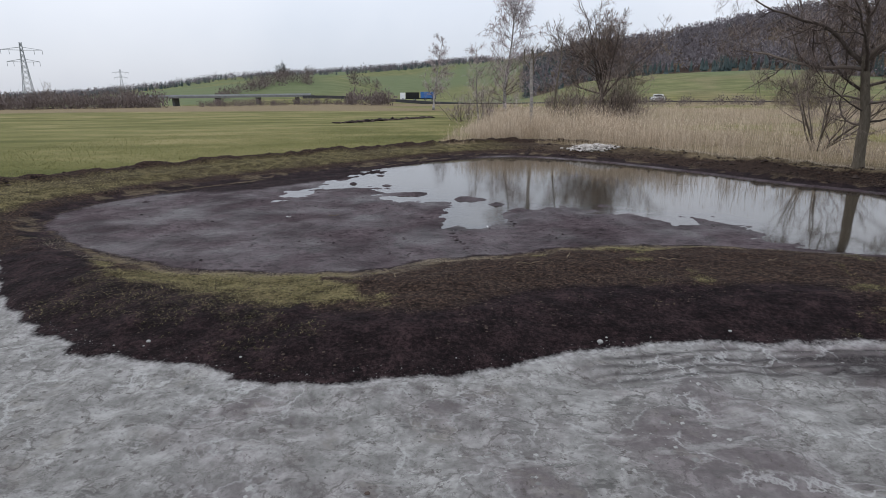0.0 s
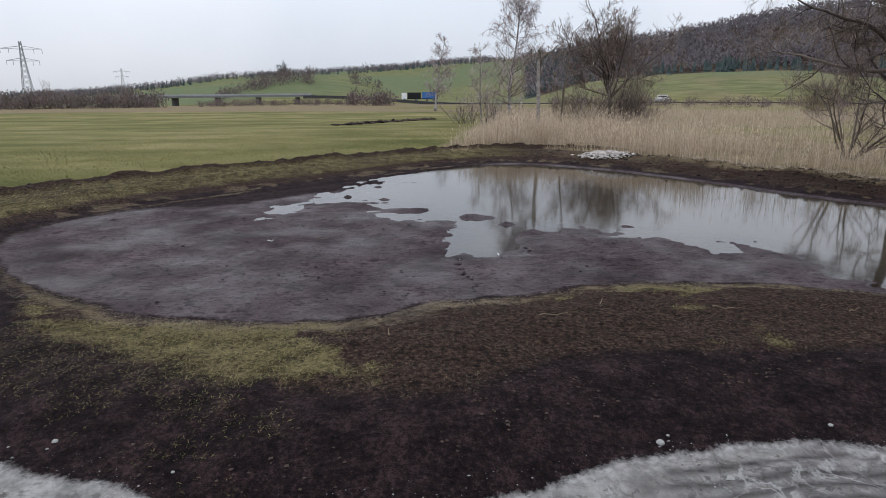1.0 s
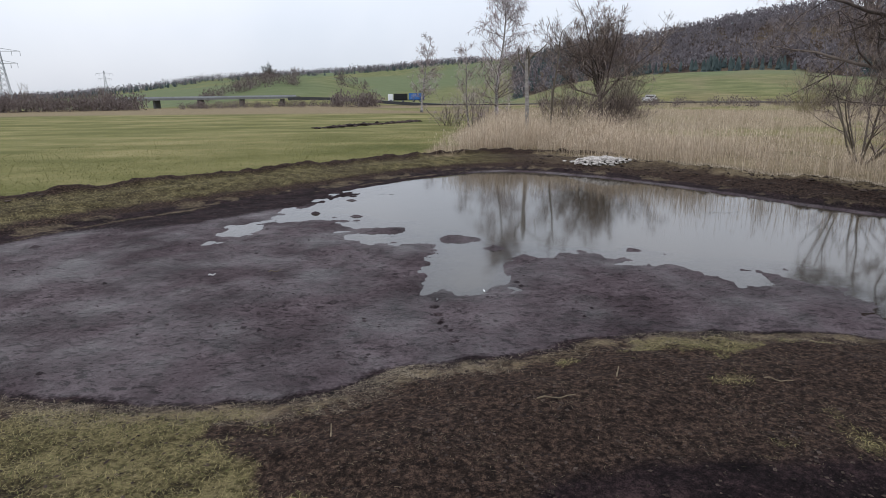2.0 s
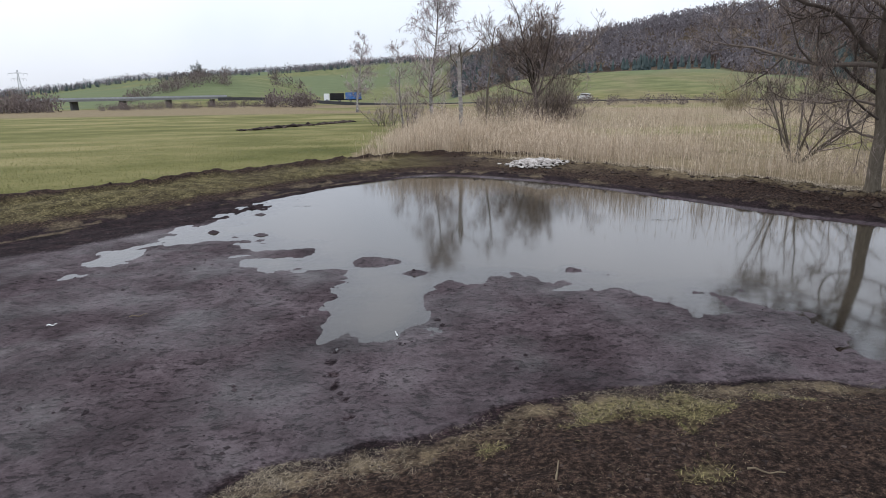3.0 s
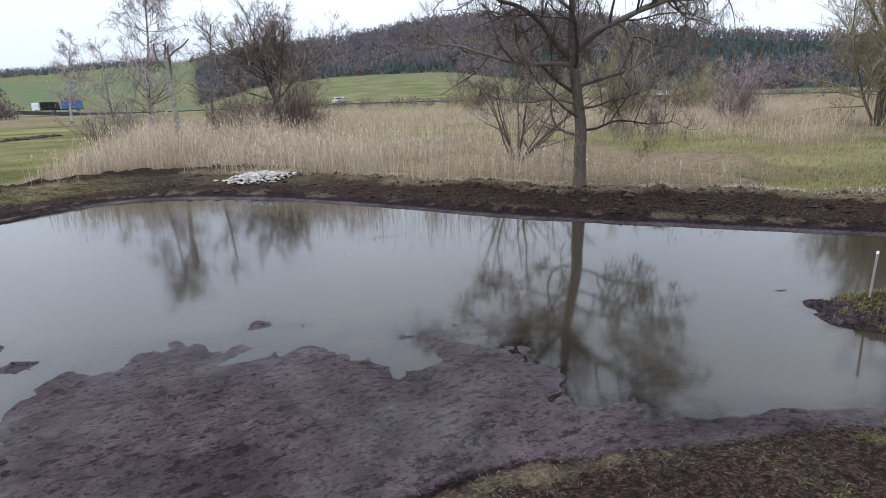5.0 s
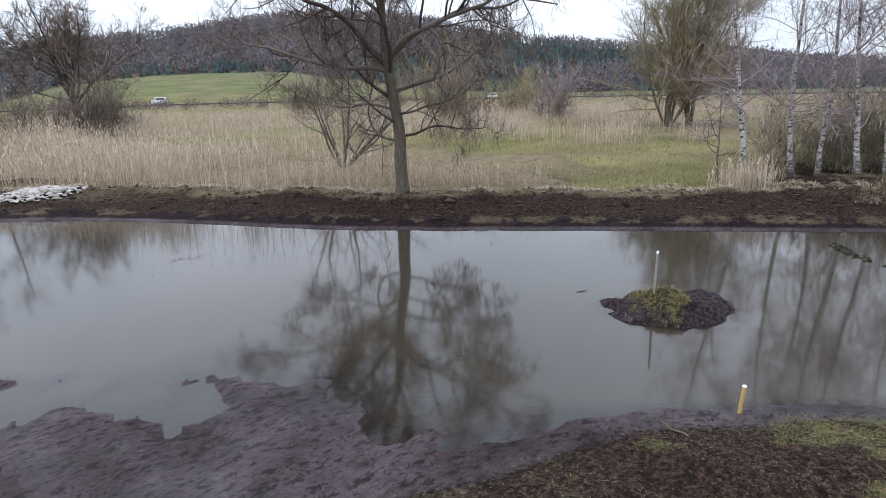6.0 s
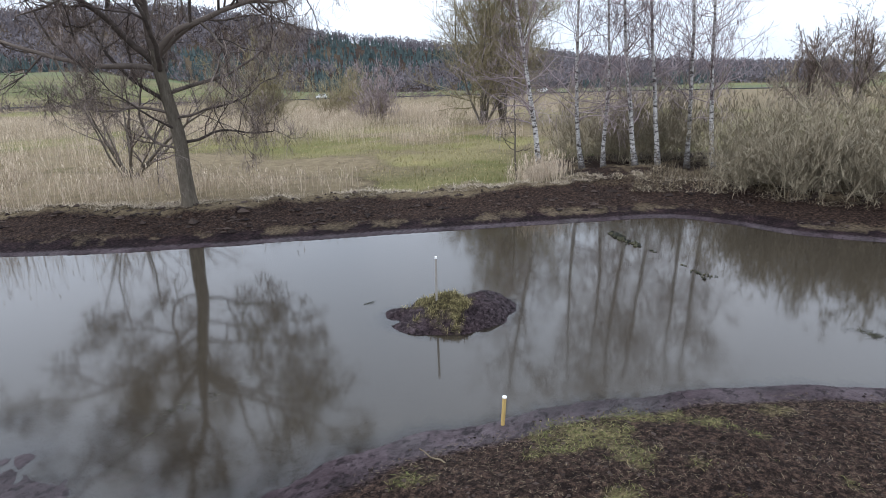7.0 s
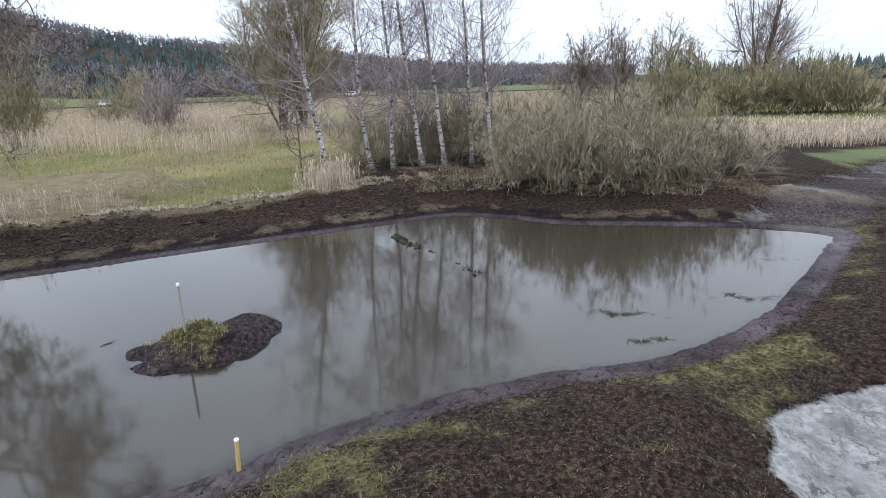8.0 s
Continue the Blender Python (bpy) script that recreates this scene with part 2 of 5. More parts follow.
    mud = s.mix(s.ramp(s.noise(1.9, 6, 0.66), [(0.53, 0.0), (0.62, 0.6)]), mud, (0.022, 0.0145, 0.0155))
    pits = s.math("MAXIMUM", s.ramp(s.noise(6.5, 6, 0.72, stretch=(0.75, 1.2, 1)), [(0.56, 0.0), (0.63, 1.0)]), s.ramp(s.noise(15, 5, 0.7, stretch=(0.7, 1.2, 1)), [(0.585, 0.0), (0.64, 0.75)]))
    mud = s.mix(s.math("MULTIPLY", pits, 0.8), mud, (0.013, 0.0088, 0.0095))
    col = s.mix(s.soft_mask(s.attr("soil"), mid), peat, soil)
    speck = s.math("ADD", s.math("MULTIPLY", s.noise(6, 6, 0.8), 0.65), s.math("MULTIPLY", fine, 0.35))
    col = s.mix(s.soft_mask(s.attr("grass"), speck, 0.3), col, grass)
    col = s.mix(s.soft_mask(s.attr("field"), fine), col, field)
    col = s.mix(s.soft_mask(s.attr("dry"), speck, 0.3), col, dry)
    clay_mask = s.soft_mask(s.attr("clay"), s.math("ADD", s.math("MULTIPLY", lump, 0.4), s.math("MULTIPLY", fine, 0.6)), 0.14)
    rim = s.ramp(s.attr("clay"), [(0.55, 0.5), (0.98, 0.0)])
    clay = s.mix(rim, clay, s.ramp(crumb, [(0.4, (0.24, 0.23, 0.225)), (0.6, (0.40, 0.39, 0.38))]))
    col = s.mix(clay_mask, col, clay)
    mud_mask = s.soft_mask(s.attr("mud"), fine, 0.2)
    col = s.mix(mud_mask, col, mud)
    s.color(col)
    wet = s.math("MAXIMUM", mud_mask, s.math("MULTIPLY", clay_mask, 0.6))
    gloss = s.math("MULTIPLY", wet, s.ramp(s.noise(0.45, 4, 0.5), [(0.38, 0.15), (0.66, 0.8)]))
    s.link(s.ramp(gloss, [(0.0, 0.95), (1.0, 0.38)]), s.b.inputs["Roughness"])
    s.link(s.ramp(gloss, [(0.0, 0.06), (1.0, 0.38)]), s.b.inputs["Specular IOR Level"])
    s.bump(s.math("ADD", s.math("MULTIPLY", fine, 0.5), s.math("ADD", s.math("MULTIPLY", grit, 0.2), s.math("SUBTRACT", s.math("MULTIPLY", crumb, 0.5), s.math("MULTIPLY", s.math("MULTIPLY", pits, mud_mask), 0.35)))), 1.0, 0.06)
    return s.m


def water_material():
    """Murky brown water: the bed shows faintly, the sky mirrors at a slant."""
    s = Nodes("pond_water", 0.02)
    out = s.t.nodes["Material Output"]
    tint = s.add("ShaderNodeBsdfTransparent")
    s.link(s.ramp(s.noise(0.25, 4), [(0.3, (0.50, 0.42, 0.34)), (0.7, (0.62, 0.54, 0.47))]), tint.inputs["Color"])
    gloss = s.add("ShaderNodeBsdfGlossy", Roughness=0.068)
    gloss.inputs["Color"].default_value = (0.985, 0.982, 0.985, 1)
    wave = s.add("ShaderNodeBump", Strength=0.05, Distance=0.01)
    s.link(s.noise(3.5, 3, 0.5), wave.inputs["Height"])
    s.link(wave.outputs[0], gloss.inputs["Normal"])
    fres = s.add("ShaderNodeFresnel", IOR=1.43)
    murk = s.add("ShaderNodeBsdfDiffuse")
    murk.inputs["Color"].default_value = (0.038, 0.031, 0.022, 1)
    body = s.add("ShaderNodeMixShader")
    s.link(s.ramp(s.attr("deep"), [(0.0, 0.12), (0.5, 0.62), (1.0, 0.93)]), body.inputs[0])
    s.link(tint.outputs[0], body.inputs[1]).link(murk.outputs[0], body.inputs[2])
    mix = s.add("ShaderNodeMixShader")
    s.link(fres.outputs[0], mix.inputs[0]).link(body.outputs[0], mix.inputs[1]).link(gloss.outputs[0], mix.inputs[2])
    s.link(mix.outputs[0], out.inputs["Surface"])
    s.t.nodes.remove(s.b)
    return s.m


def birch_bark():
    s = Nodes("birch_bark", 0.7)
    band = s.noise(4.2, 5, 0.72, stretch=(1.0, 1.0, 2.6))
    blotch = s.noise(2.2, 4, 0.6)
    white = s.ramp(s.noise(9, 4), [(0.3, (0.27, 0.25, 0.23)), (0.7, (0.60, 0.575, 0.545))])
    col = s.mix(s.ramp(band, [(0.495, 0.0), (0.56, 1.0)]), white, (0.06, 0.05, 0.045))
    sep = s.t.nodes.new("ShaderNodeSeparateXYZ")
    s.link(s.space, sep.inputs[0])
    foot = s.math("SUBTRACT", 1.7, s.math("ADD", sep.outputs["Z"], s.math("MULTIPLY", blotch, 1.6)), clamp=True)
    s.color(s.mix(foot, col, (0.065, 0.055, 0.048)))
    s.bump(band, 0.5, 0.01)
    return s.m


M_GROUND, M_WATER, M_BIRCH = ground_material(), water_material(), birch_bark()
M_BARK = varied("grey_bark", (0.055, 0.045, 0.036), (0.17, 0.145, 0.11), 5, 0.9, (3, 3, 0.6), 0, 0.8, 0.02)
M_DEADBARK = varied("dead_birch_bark", (0.075, 0.064, 0.055), (0.40, 0.37, 0.34), 2.2, 0.85, (1, 1, 2.4), 0, 0.6, 0.02)
M_BRANCH = varied("branch_bark", (0.055, 0.044, 0.038), (0.155, 0.125, 0.105), 4, 0.9, None, 0.5)
M_TWIG = varied("twigs_brown", (0.13, 0.10, 0.088), (0.27, 0.215, 0.185), 1.5, 0.9, None, 0.6)
M_TWIG_PURPLE = varied("twigs_purple", (0.19, 0.148, 0.148), (0.35, 0.285, 0.28), 1.5, 0.9, None, 0.6)
M_TWIG_OLIVE = varied("twigs_olive", (0.17, 0.145, 0.083), (0.31, 0.262, 0.16), 1.5, 0.9, None, 0.6)
M_TWIG_THICKET = varied("twigs_thicket", (0.165, 0.138, 0.094), (0.29, 0.246, 0.172), 0.5, 0.9, None, 0.6)
# far birch twigs: colour lightened to offset self-shade and the bright sky behind
M_TWIG_FAR_LIGHTENED = varied("twigs_far_lightened", (0.27, 0.222, 0.222), (0.46, 0.39, 0.385), 0.5, 0.9, None, 0.5)
M_REED = varied("dry_reed", (0.33, 0.262, 0.19), (0.62, 0.51, 0.385), 0.6, 0.8, None, 0.7)
M_STRAW = varied("straw_litter", (0.055, 0.042, 0.028), (0.20, 0.157, 0.103), 2.0, 0.8, None, 0.8)
M_PALESTRAW = varied("pale_straw", (0.17, 0.135, 0.095), (0.46, 0.385, 0.285), 1.0, 0.8, None, 0.8)
M_FRINGE = varied("shore_straw_pale", (0.06, 0.047, 0.033), (0.27, 0.222, 0.16), 1.2, 0.8, None, 0.8)
M_BLADE = varied("old_grass", (0.075, 0.066, 0.026), (0.235, 0.195, 0.095), 1.2, 0.8, None, 0.7)
M_BLADE_GREEN = varied("field_grass", (0.085, 0.09, 0.027), (0.20, 0.18, 0.075), 0.5, 0.8, None, 0.7)
M_FRESH = varied("fresh_grass", (0.045, 0.052, 0.015), (0.13, 0.13, 0.045), 1.2, 0.8, None, 0.7)
M_MEADOW = varied("meadow_grass", (0.14, 0.125, 0.045), (0.36, 0.30, 0.15), 0.4, 0.8, None, 0.6)
M_WEED = varied("water_weed", (0.012, 0.012, 0.008), (0.05, 0.047, 0.025), 4.0, 0.7, None, 0.6)
M_CLOD = varied("soil_clod", (0.015, 0.0108, 0.0098), (0.068, 0.050, 0.041), 6.0, 0.95, None, 0.5, 0.8, 0.02)
M_MUDCLOD = varied("wet_mud", (0.016, 0.011, 0.012), (0.05, 0.037, 0.039), 8.0, 0.7, None, 0.4, 0.6, 0.02)
M_CLAYLUMP = varied("clay_lump", (0.14, 0.135, 0.129), (0.27, 0.267, 0.253), 3.0, 0.7, None, 0.6, 0.6, 0.01)
# spruce and bare woods are lighter and bluer: distance haze put into the colour
M_CONIFER_HAZED = varied("spruce", (0.040, 0.056, 0.056), (0.078, 0.101, 0.096), 0.05, 0.9, None, 0.5)
M_WOODS_HAZED = varied("hazed_bare_woods", (0.126, 0.112, 0.121), (0.184, 0.164, 0.172), 0.012, 0.95, None, 0.06)
M_HEDGE = varied("bare_hedge", (0.105, 0.083, 0.076), (0.19, 0.153, 0.14), 0.2, 0.95, None, 0.35)
M_CONCRETE = varied("concrete", (0.12, 0.122, 0.12), (0.22, 0.22, 0.21), 0.8, 0.85, None, 0, 0.3, 0.01)
M_STEEL = varied("galvanised_steel", (0.22, 0.23, 0.24), (0.36, 0.37, 0.38), 1.0, 0.5)
M_ASPHALT = varied("asphalt", (0.04, 0.04, 0.042), (0.075, 0.075, 0.076), 3.0, 0.9)
M_PALEWOOD = varied("fresh_wood", (0.36, 0.24, 0.08), (0.52, 0.37, 0.15), 9.0, 0.7, (6, 6, 0.6), 0, 0.3, 0.003)
M_GREYWOOD = varied("grey_wood", (0.17, 0.155, 0.135), (0.34, 0.315, 0.28), 9.0, 0.8, (6, 6, 0.6), 0, 0.3, 0.003)
M_WHITE = varied("white_paint", (0.70, 0.70, 0.68), (0.85, 0.85, 0.83), 4.0, 0.5)
M_FLEECE = varied("pale_rubble", (0.26, 0.235, 0.21), (0.46, 0.425, 0.39), 5.0, 0.85, None, 0.6, 0.4, 0.01)
M_BLUE = varied("blue_tarp", (0.02, 0.10, 0.30), (0.04, 0.16, 0.42), 1.0, 0.6)
M_DARK = varied("dark_rubber", (0.012, 0.012, 0.013), (0.03, 0.03, 0.03), 3.0, 0.7)
M_GLASS = varied("dark_window", (0.02, 0.025, 0.03), (0.05, 0.055, 0.06), 1.0, 0.15)
M_ROOF = varied("roof_tiles", (0.16, 0.07, 0.045), (0.28, 0.12, 0.08), 2.0, 0.85)
# ---------- the lie of the land ----------
POND = smooth_loop([
    (-13.2, 19.0), (-12.0, 16.6), (-9.9, 14.7), (-7.7, 13.3), (-6.2, 12.6), (-4.9, 12.4), (-3.6, 12.4), (-2.2, 12.6), (-1.4, 13.1),
    (-0.9, 13.6), (0.4, 13.8), (2.2, 14.6), (3.6, 14.9), (5.4, 14.9), (7.5, 14.7), (9.4, 14.2), (10.7, 13.7), (11.6, 13.0),
    (12.6, 12.2), (13.5, 11.2), (14.5, 9.9), (15.3, 8.3), (16.3, 7.1), (17.7, 6.0), (20.1, 4.7), (22.0, 3.8), (23.4, 3.4),
    (23.9, 6.2), (23.7, 9.7), (24.3, 11.6), (24.4, 13.4), (23.0, 15.2), (20.4, 18.2), (18.1, 20.8), (15.6, 23.5), (13.5, 26.1),
    (11.3, 29.6), (9.3, 32.4), (7.2, 34.8), (5.0, 36.5), (2.5, 37.4), (-0.5, 36.0), (-3.2, 33.2), (-5.4, 30.6), (-9.2, 26.5),
    (-11.2, 24.0), (-12.6, 21.6)])
WATER = smooth_loop([
    (-7.4, 21.6), (-7.2, 23.2), (-6.4, 25.6), (-5.2, 28.0), (-4.3, 31.5), (-4.5, 36), (3.5, 41), (13, 36), (22, 24),
    (29, 14), (29, 0), (19, -2), (11, 8.5), (9.3, 13.4), (8.9, 14.7), (8.7, 15.4), (8.3, 15.9), (8.4, 16.5),
    (8.0, 17.3), (7.5, 18.3), (7.1, 18.4), (7.3, 17.6), (6.6, 17.1), (6.2, 17.1), (5.9, 18.0), (5.5, 18.9), (4.8, 19.2),
    (3.9, 19.1), (3.0, 19.7), (1.9, 19.8), (1.2, 20.2), (1.2, 19.3), (0.9, 18.2), (0.4, 17.3), (0.0, 17.0), (-0.5, 17.6),
    (-0.7, 18.4), (0.2, 19.2), (-0.1, 20.0), (-0.5, 21.4), (-1.8, 22.3), (-2.5, 22.1), (-3.3, 23.5), (-4.1, 24.3), (-5.0, 24.6),
    (-6.0, 23.6), (-6.8, 21.5)])
CLAY = smooth_loop([
    (-13, 13), (-9.0, 10.2), (-7.6, 9.1), (-6.5, 8.5), (-6.0, 8.1), (-4.8, 7.9), (-3.8, 7.5), (-2.9, 7.1), (-2.1, 7.2),
    (-1.1, 7.4), (0.3, 7.7), (1.4, 8.2), (2.5, 8.45), (3.8, 8.7), (4.9, 8.65), (6.7, 8.7), (8.5, 8.0), (10.5, 7.2),
    (12.3, 6.95), (13.3, 6.95), (13.9, 6.7), (14.5, 6.0), (14.9, 5.3), (15.4, 3.5), (15.3, 1.0), (13, -3), (4, -8),
    (-12, -7)])
TRACK = smooth_loop([
    (21.6, 4.0), (24.0, 5.3), (26.4, 4.4), (28.6, 2.9), (30.6, 1.0), (35.0, -2.6), (33.0, -5.0), (28.0, -0.6), (24.6, 1.4),
    (22.8, 2.6)])
REEDS = smooth_loop([
    (-1.8, 42.4), (2.3, 42.8), (6.4, 41.4), (10.0, 37.2), (13.9, 31.8), (17.2, 27.7), (20.1, 24.7), (22.0, 23.6), (24.0, 25.4),
    (22.9, 29.0), (21.8, 34.3), (19.8, 41.0), (15.8, 49.4), (13.8, 63.0), (8.6, 80.0), (2.6, 93.2), (1.0, 67.9)])
SHOALS = ((-2.7, 30.0, 0.3), (-3.4, 25.4, 0.3), (-4.4, 27.0, 0.22), (-5.0, 25.9, 0.22), (-1.5, 24.3, 0.6), (0.1, 21.9, 0.55), (1.0, 20.8, 0.3), (-2.3, 23.0, 0.4), (-4.2, 28.6, 0.3), (-3.2, 26.6, 0.2), (-3.7, 24.6, 0.35), (5.5, 20.2, 0.2))
FOOTMARKS = ((-0.05, 14.42), (-0.14, 14.9), (-0.3, 15.3), (-0.36, 15.66), (-0.42, 16.1), (-0.4, 16.6), (-0.7, 17.0))
RIDGES = (-2.9, 10.8, 14.7, 20.6, 28.0, 35.2, 41.2, 46.0, 50.3, 57.4, 64.4, 73.3, 82.0, 86.9, 102.6)
RIDGE_UP = (3.5, 5.3, 5.6, 6.5, 7.45, 7.6, 7.1, 6.0, 5.4, 4.7, 3.95, 2.9, 2.2, 1.9, 1.5)
FOOT_UP = (1.0, 1.6, 2.0, 2.4, 2.4, 1.5, 0.6, 0.3, 0.2, 0.15, 0.1, 0.1, 0.1, 0.1, 0.1)
LEFTS = (-180.0, -61.3, -41.4, -32.6, -27.6, -21.7, -17.3, -9.1, -5.5, -1.8, 3.6, 11.1)
LEFT_UP = (0.3, 0.4, 0.4, 0.7, 1.3, 2.1, 2.4, 2.8, 3.0, 3.4, 3.7, 3.7)


def far_height(x, y):
    """Hills round the valley, by bearing and distance from the pond."""
    dx, dy = x - 3.0, y - 8.0
    d, az = np.hypot(dx, dy), np.degrees(np.arctan2(dx, dy))
    tan = lambda v: np.tan(np.radians(v))
    crest, foot = 900 * tan(np.interp(az, RIDGES, RIDGE_UP)) - 14, 560 * tan(np.interp(az, RIDGES, FOOT_UP))
    gate = sstep(3.6, 12.0, az) * (1 - sstep(86.9, 118.1, az))
    wood = sstep(220, 560, d) * foot + sstep(540, 905, d) * (crest - foot)
    left = sstep(500, 1400, d) * (1400 * tan(np.interp(az, LEFTS, LEFT_UP)) - 4) * (1 - sstep(5.5, 12.9, az))
    mound = 19.0 * np.exp(-(np.abs((az - -14.4) / 6.9) ** 3.0)) * np.exp(-(((d - 430) / 95) ** 2))
    rough = (fbm(x, y, 160, 4, 5) - 0.5) * 10 * sstep(300, 800, d)
    return gate * wood + left + mound + rough + 1.1 * sstep(60, 230, d) - 0.0085 * np.maximum(d - 45, 0)


def land(x, y):
    """Height of the ground and its covers (mud, clay, soil, grass, field, dry litter), each 0..1."""
    x, y = np.asarray(x, float), np.asarray(y, float)
    sd, sw, sc, st = np.full(x.shape, 99.0), np.full(x.shape, 99.0), np.full(x.shape, 99.0), np.full(x.shape, 99.0)
    sr = np.full(x.shape, 99.0)
    near = (np.abs(x - 8) < 45) & (y > -25) & (y < 110)
    sd[near], sr[near] = signed_distance(x[near], y[near], POND), signed_distance(x[near], y[near], REEDS)
    core = near & (sd < 6)
    sw[core] = signed_distance(x[core], y[core], WATER)
    low = near & (y < 20)
    sc[low], st[low] = signed_distance(x[low], y[low], CLAY), signed_distance(x[low], y[low], TRACK)
    n0, n1, n2, n3 = fbm(x, y, 2.4, 4, 1), fbm(x, y, 0.55, 3, 2), fbm(x, y, 6.0, 3, 3), fbm(x, y, 0.2, 2, 4)
    sdw = sd + (n1 - 0.5) * (0.42 - 0.24 * sstep(6, 10, x) - 0.13 * sstep(17, 20, x))              # ragged shore
    nearside = sstep(0, 1, (13.0 + 0.12 * x - 0.025 * np.maximum(x, 0) ** 2 + 4.5 - y) / 4)     # the bank on the camera's side
    # banks
    width = 2.2 + 1.4 * (1 - nearside)
    h = (0.48 - 0.17 * nearside) * sstep(-0.05, 1.0, sdw / width) + 0.04 * sstep(-0.3, 0.3, sdw)
    # bed: mud flat, sunk where there is water
    bed = np.where(sw < 0, -0.010 + 0.048 * np.maximum(sw, -1.2) + 0.2 * np.clip(sw + 1.2, -2, 0), 0.016 + 0.03 * np.minimum(sw, 1.5))
    bed = bed + (n0 - 0.5) * 0.10 + (n1 - 0.5) * 0.055 + (n3 - 0.5) * 0.03
    bed = bed + (fbm(x, y, 1.2, 4, 71) - 0.5) * 0.34 * np.exp(-(((x + 1.8) / 4.4) ** 2 + ((y - 22.9) / 2.7) ** 2))
    bed = bed + ((fbm(x, y, 0.5, 3, 72) - 0.5) * 0.14 + (fbm(x, y, 1.6, 2, 73) - 0.5) * 0.08) * np.exp(-((sw / 1.3) ** 2)) * sstep(9.5, 7.5, x)
    for fx, fy in FOOTMARKS:
        bed = bed - 0.04 * np.exp(-((np.abs(x - fx) / 0.10) ** 3 + (np.abs(y - fy) / 0.16) ** 3)) * (1 + (n3 - 0.5))
    puddle = np.exp(-(np.abs((x - 0.25 - 0.2 * (y - 18.8)) / 0.75) ** 2.5 + np.abs((y - 18.8) / 1.8) ** 3))
    bed = bed - 0.05 * puddle
    for cx, cy, rx, ry, up in ((4.8, 20.8, 0.42, 0.5, 0.16), (0.1, 21.8, 0.6, 0.4, 0.12), (-2.1, 23.0, 0.6, 0.5, 0.10), (10.2, 16.6, 0.45, 0.3, 0.1)):
        bed = bed + up * np.exp(-(((x - cx) / rx) ** 2 + ((y - cy) / ry) ** 2))
    for cx, cy, wide in SHOALS:
        bed = bed + 0.13 * np.exp(-(((x - cx) / wide) ** 2 + ((y - cy) / (0.6 * wide)) ** 2)) * (0.4 + 1.6 * (fbm(x, y, 0.45, 3, 74) - 0.1)) * (bed < 0.06)
    # islet
    u, v = (x - 14.55) * 0.72 - (y - 15.3) * 0.69, (x - 14.55) * 0.69 + (y - 15.3) * 0.72
    islet = np.exp(-((np.abs(u) / 1.6) ** 2.4 + (np.abs(v) / 1.25) ** 2.4))
    bed = bed + islet ** 1.2 * (0.66 + 0.5 * (n1 - 0.5)) + 0.22 * np.exp(-(((x - 15.1) / 1.3) ** 2 + ((y - 14.7) / 1.0) ** 2))
    inside = 1 - sstep(-0.7, 0.15, sdw)
    z = h * (1 - inside) + np.minimum(bed, 0.09 + 9 * (islet > 0.02)) * inside
    out = sstep(0.2, 1.5, sd)
    z = z + out * ((n0 - 0.5) * 0.16 + (n1 - 0.5) * 0.10 + (n3 - 0.5) * 0.03) * (1 - 0.8 * sstep(12, 25, sd))
    # thrown-up ridge of soil along the field and the outer edge of the far bank
    line = 5.1 + 0.5 * np.sin(x * 0.21) + (n0 - 0.5) * 0.7
    ridge = np.exp(-(((sd - line) / 0.42) ** 2)) * (1 - nearside) * sstep(16, 22, y - 0.4 * x) * (1 - sstep(8, 12, x))
    z = z + ridge * (0.20 + 0.3 * np.maximum(n1 - 0.35, 0))
    spoil = np.exp(-(((sd - 3.3 - (n0 - 0.5) * 1.5) / 0.6) ** 2)) * (1 - nearside) * sstep(6, 12, x)
    z = z + spoil * (0.08 + 0.34 * np.maximum(n1 - 0.42, 0))
    for cx, cy, wide, up in ((28.3, 16.6, 1.3, 0.34), (29.4, 15.0, 1.1, 0.3), (24.6, 20.6, 0.9, 0.2)):
        z = z + up * np.exp(-(((x - cx) ** 2 + (y - cy) ** 2) / wide ** 2)) * (0.5 + n1)
    # wheel ruts and scraped clay
    clay = sstep(0.28, -0.28, sc + (n0 - 0.5) * 0.4 + (n1 - 0.5) * 0.4)
    z = z - sstep(1.6, -0.7, sc) * 0.42 + clay * ((fbm(x, y, 0.45, 3, 8) - 0.5) * 0.10 + np.abs(fbm(x, y, 1.1, 4, 9) - 0.5) * 0.24 * (0.3 + sstep(1, -3, x)) + 0.018 * np.sin(sc * 17) * sstep(2.5, 4, x) * sstep(-1.8, -1.2, sc))
    rut = clay * sstep(1.2, 2.4, x) * sstep(7.5, 6.5, x) * sstep(-1.15, -0.9, sc + 0.3 * (n0 - 0.5)) * sstep(0.15, -0.05, sc) * (0.5 + 0.5 * np.sin(sc * 30 + 2 * n0)) ** 1.5 + 0.9 * np.exp(-(((x - 5.9) / 0.8) ** 2 + ((y - 8.0) / 0.45) ** 2)) * (0.5 + n1)
    track = sstep(0.7, -0.8, st + (n1 - 0.5) * 1.2)
    z = z - track * 0.16 * sstep(0.3, 2.0, sd) + track * (n1 - 0.5) * 0.05 * sstep(0, 2, sd)
    z = z + far_height(x, y)
    # covers
    mud = sstep(0.55, 0.0, sdw + 0.3 * nearside * (1 - 2.0 * sstep(6, 9, x)))
    back = (1 - nearside) * sstep(3, -2, x) * sstep(21, 25, y)
    mud = mud * (1 - back * sstep(-2.4, -1.2, sdw + (n0 - 0.5) * 1.6))                       # bare wet slope below the field
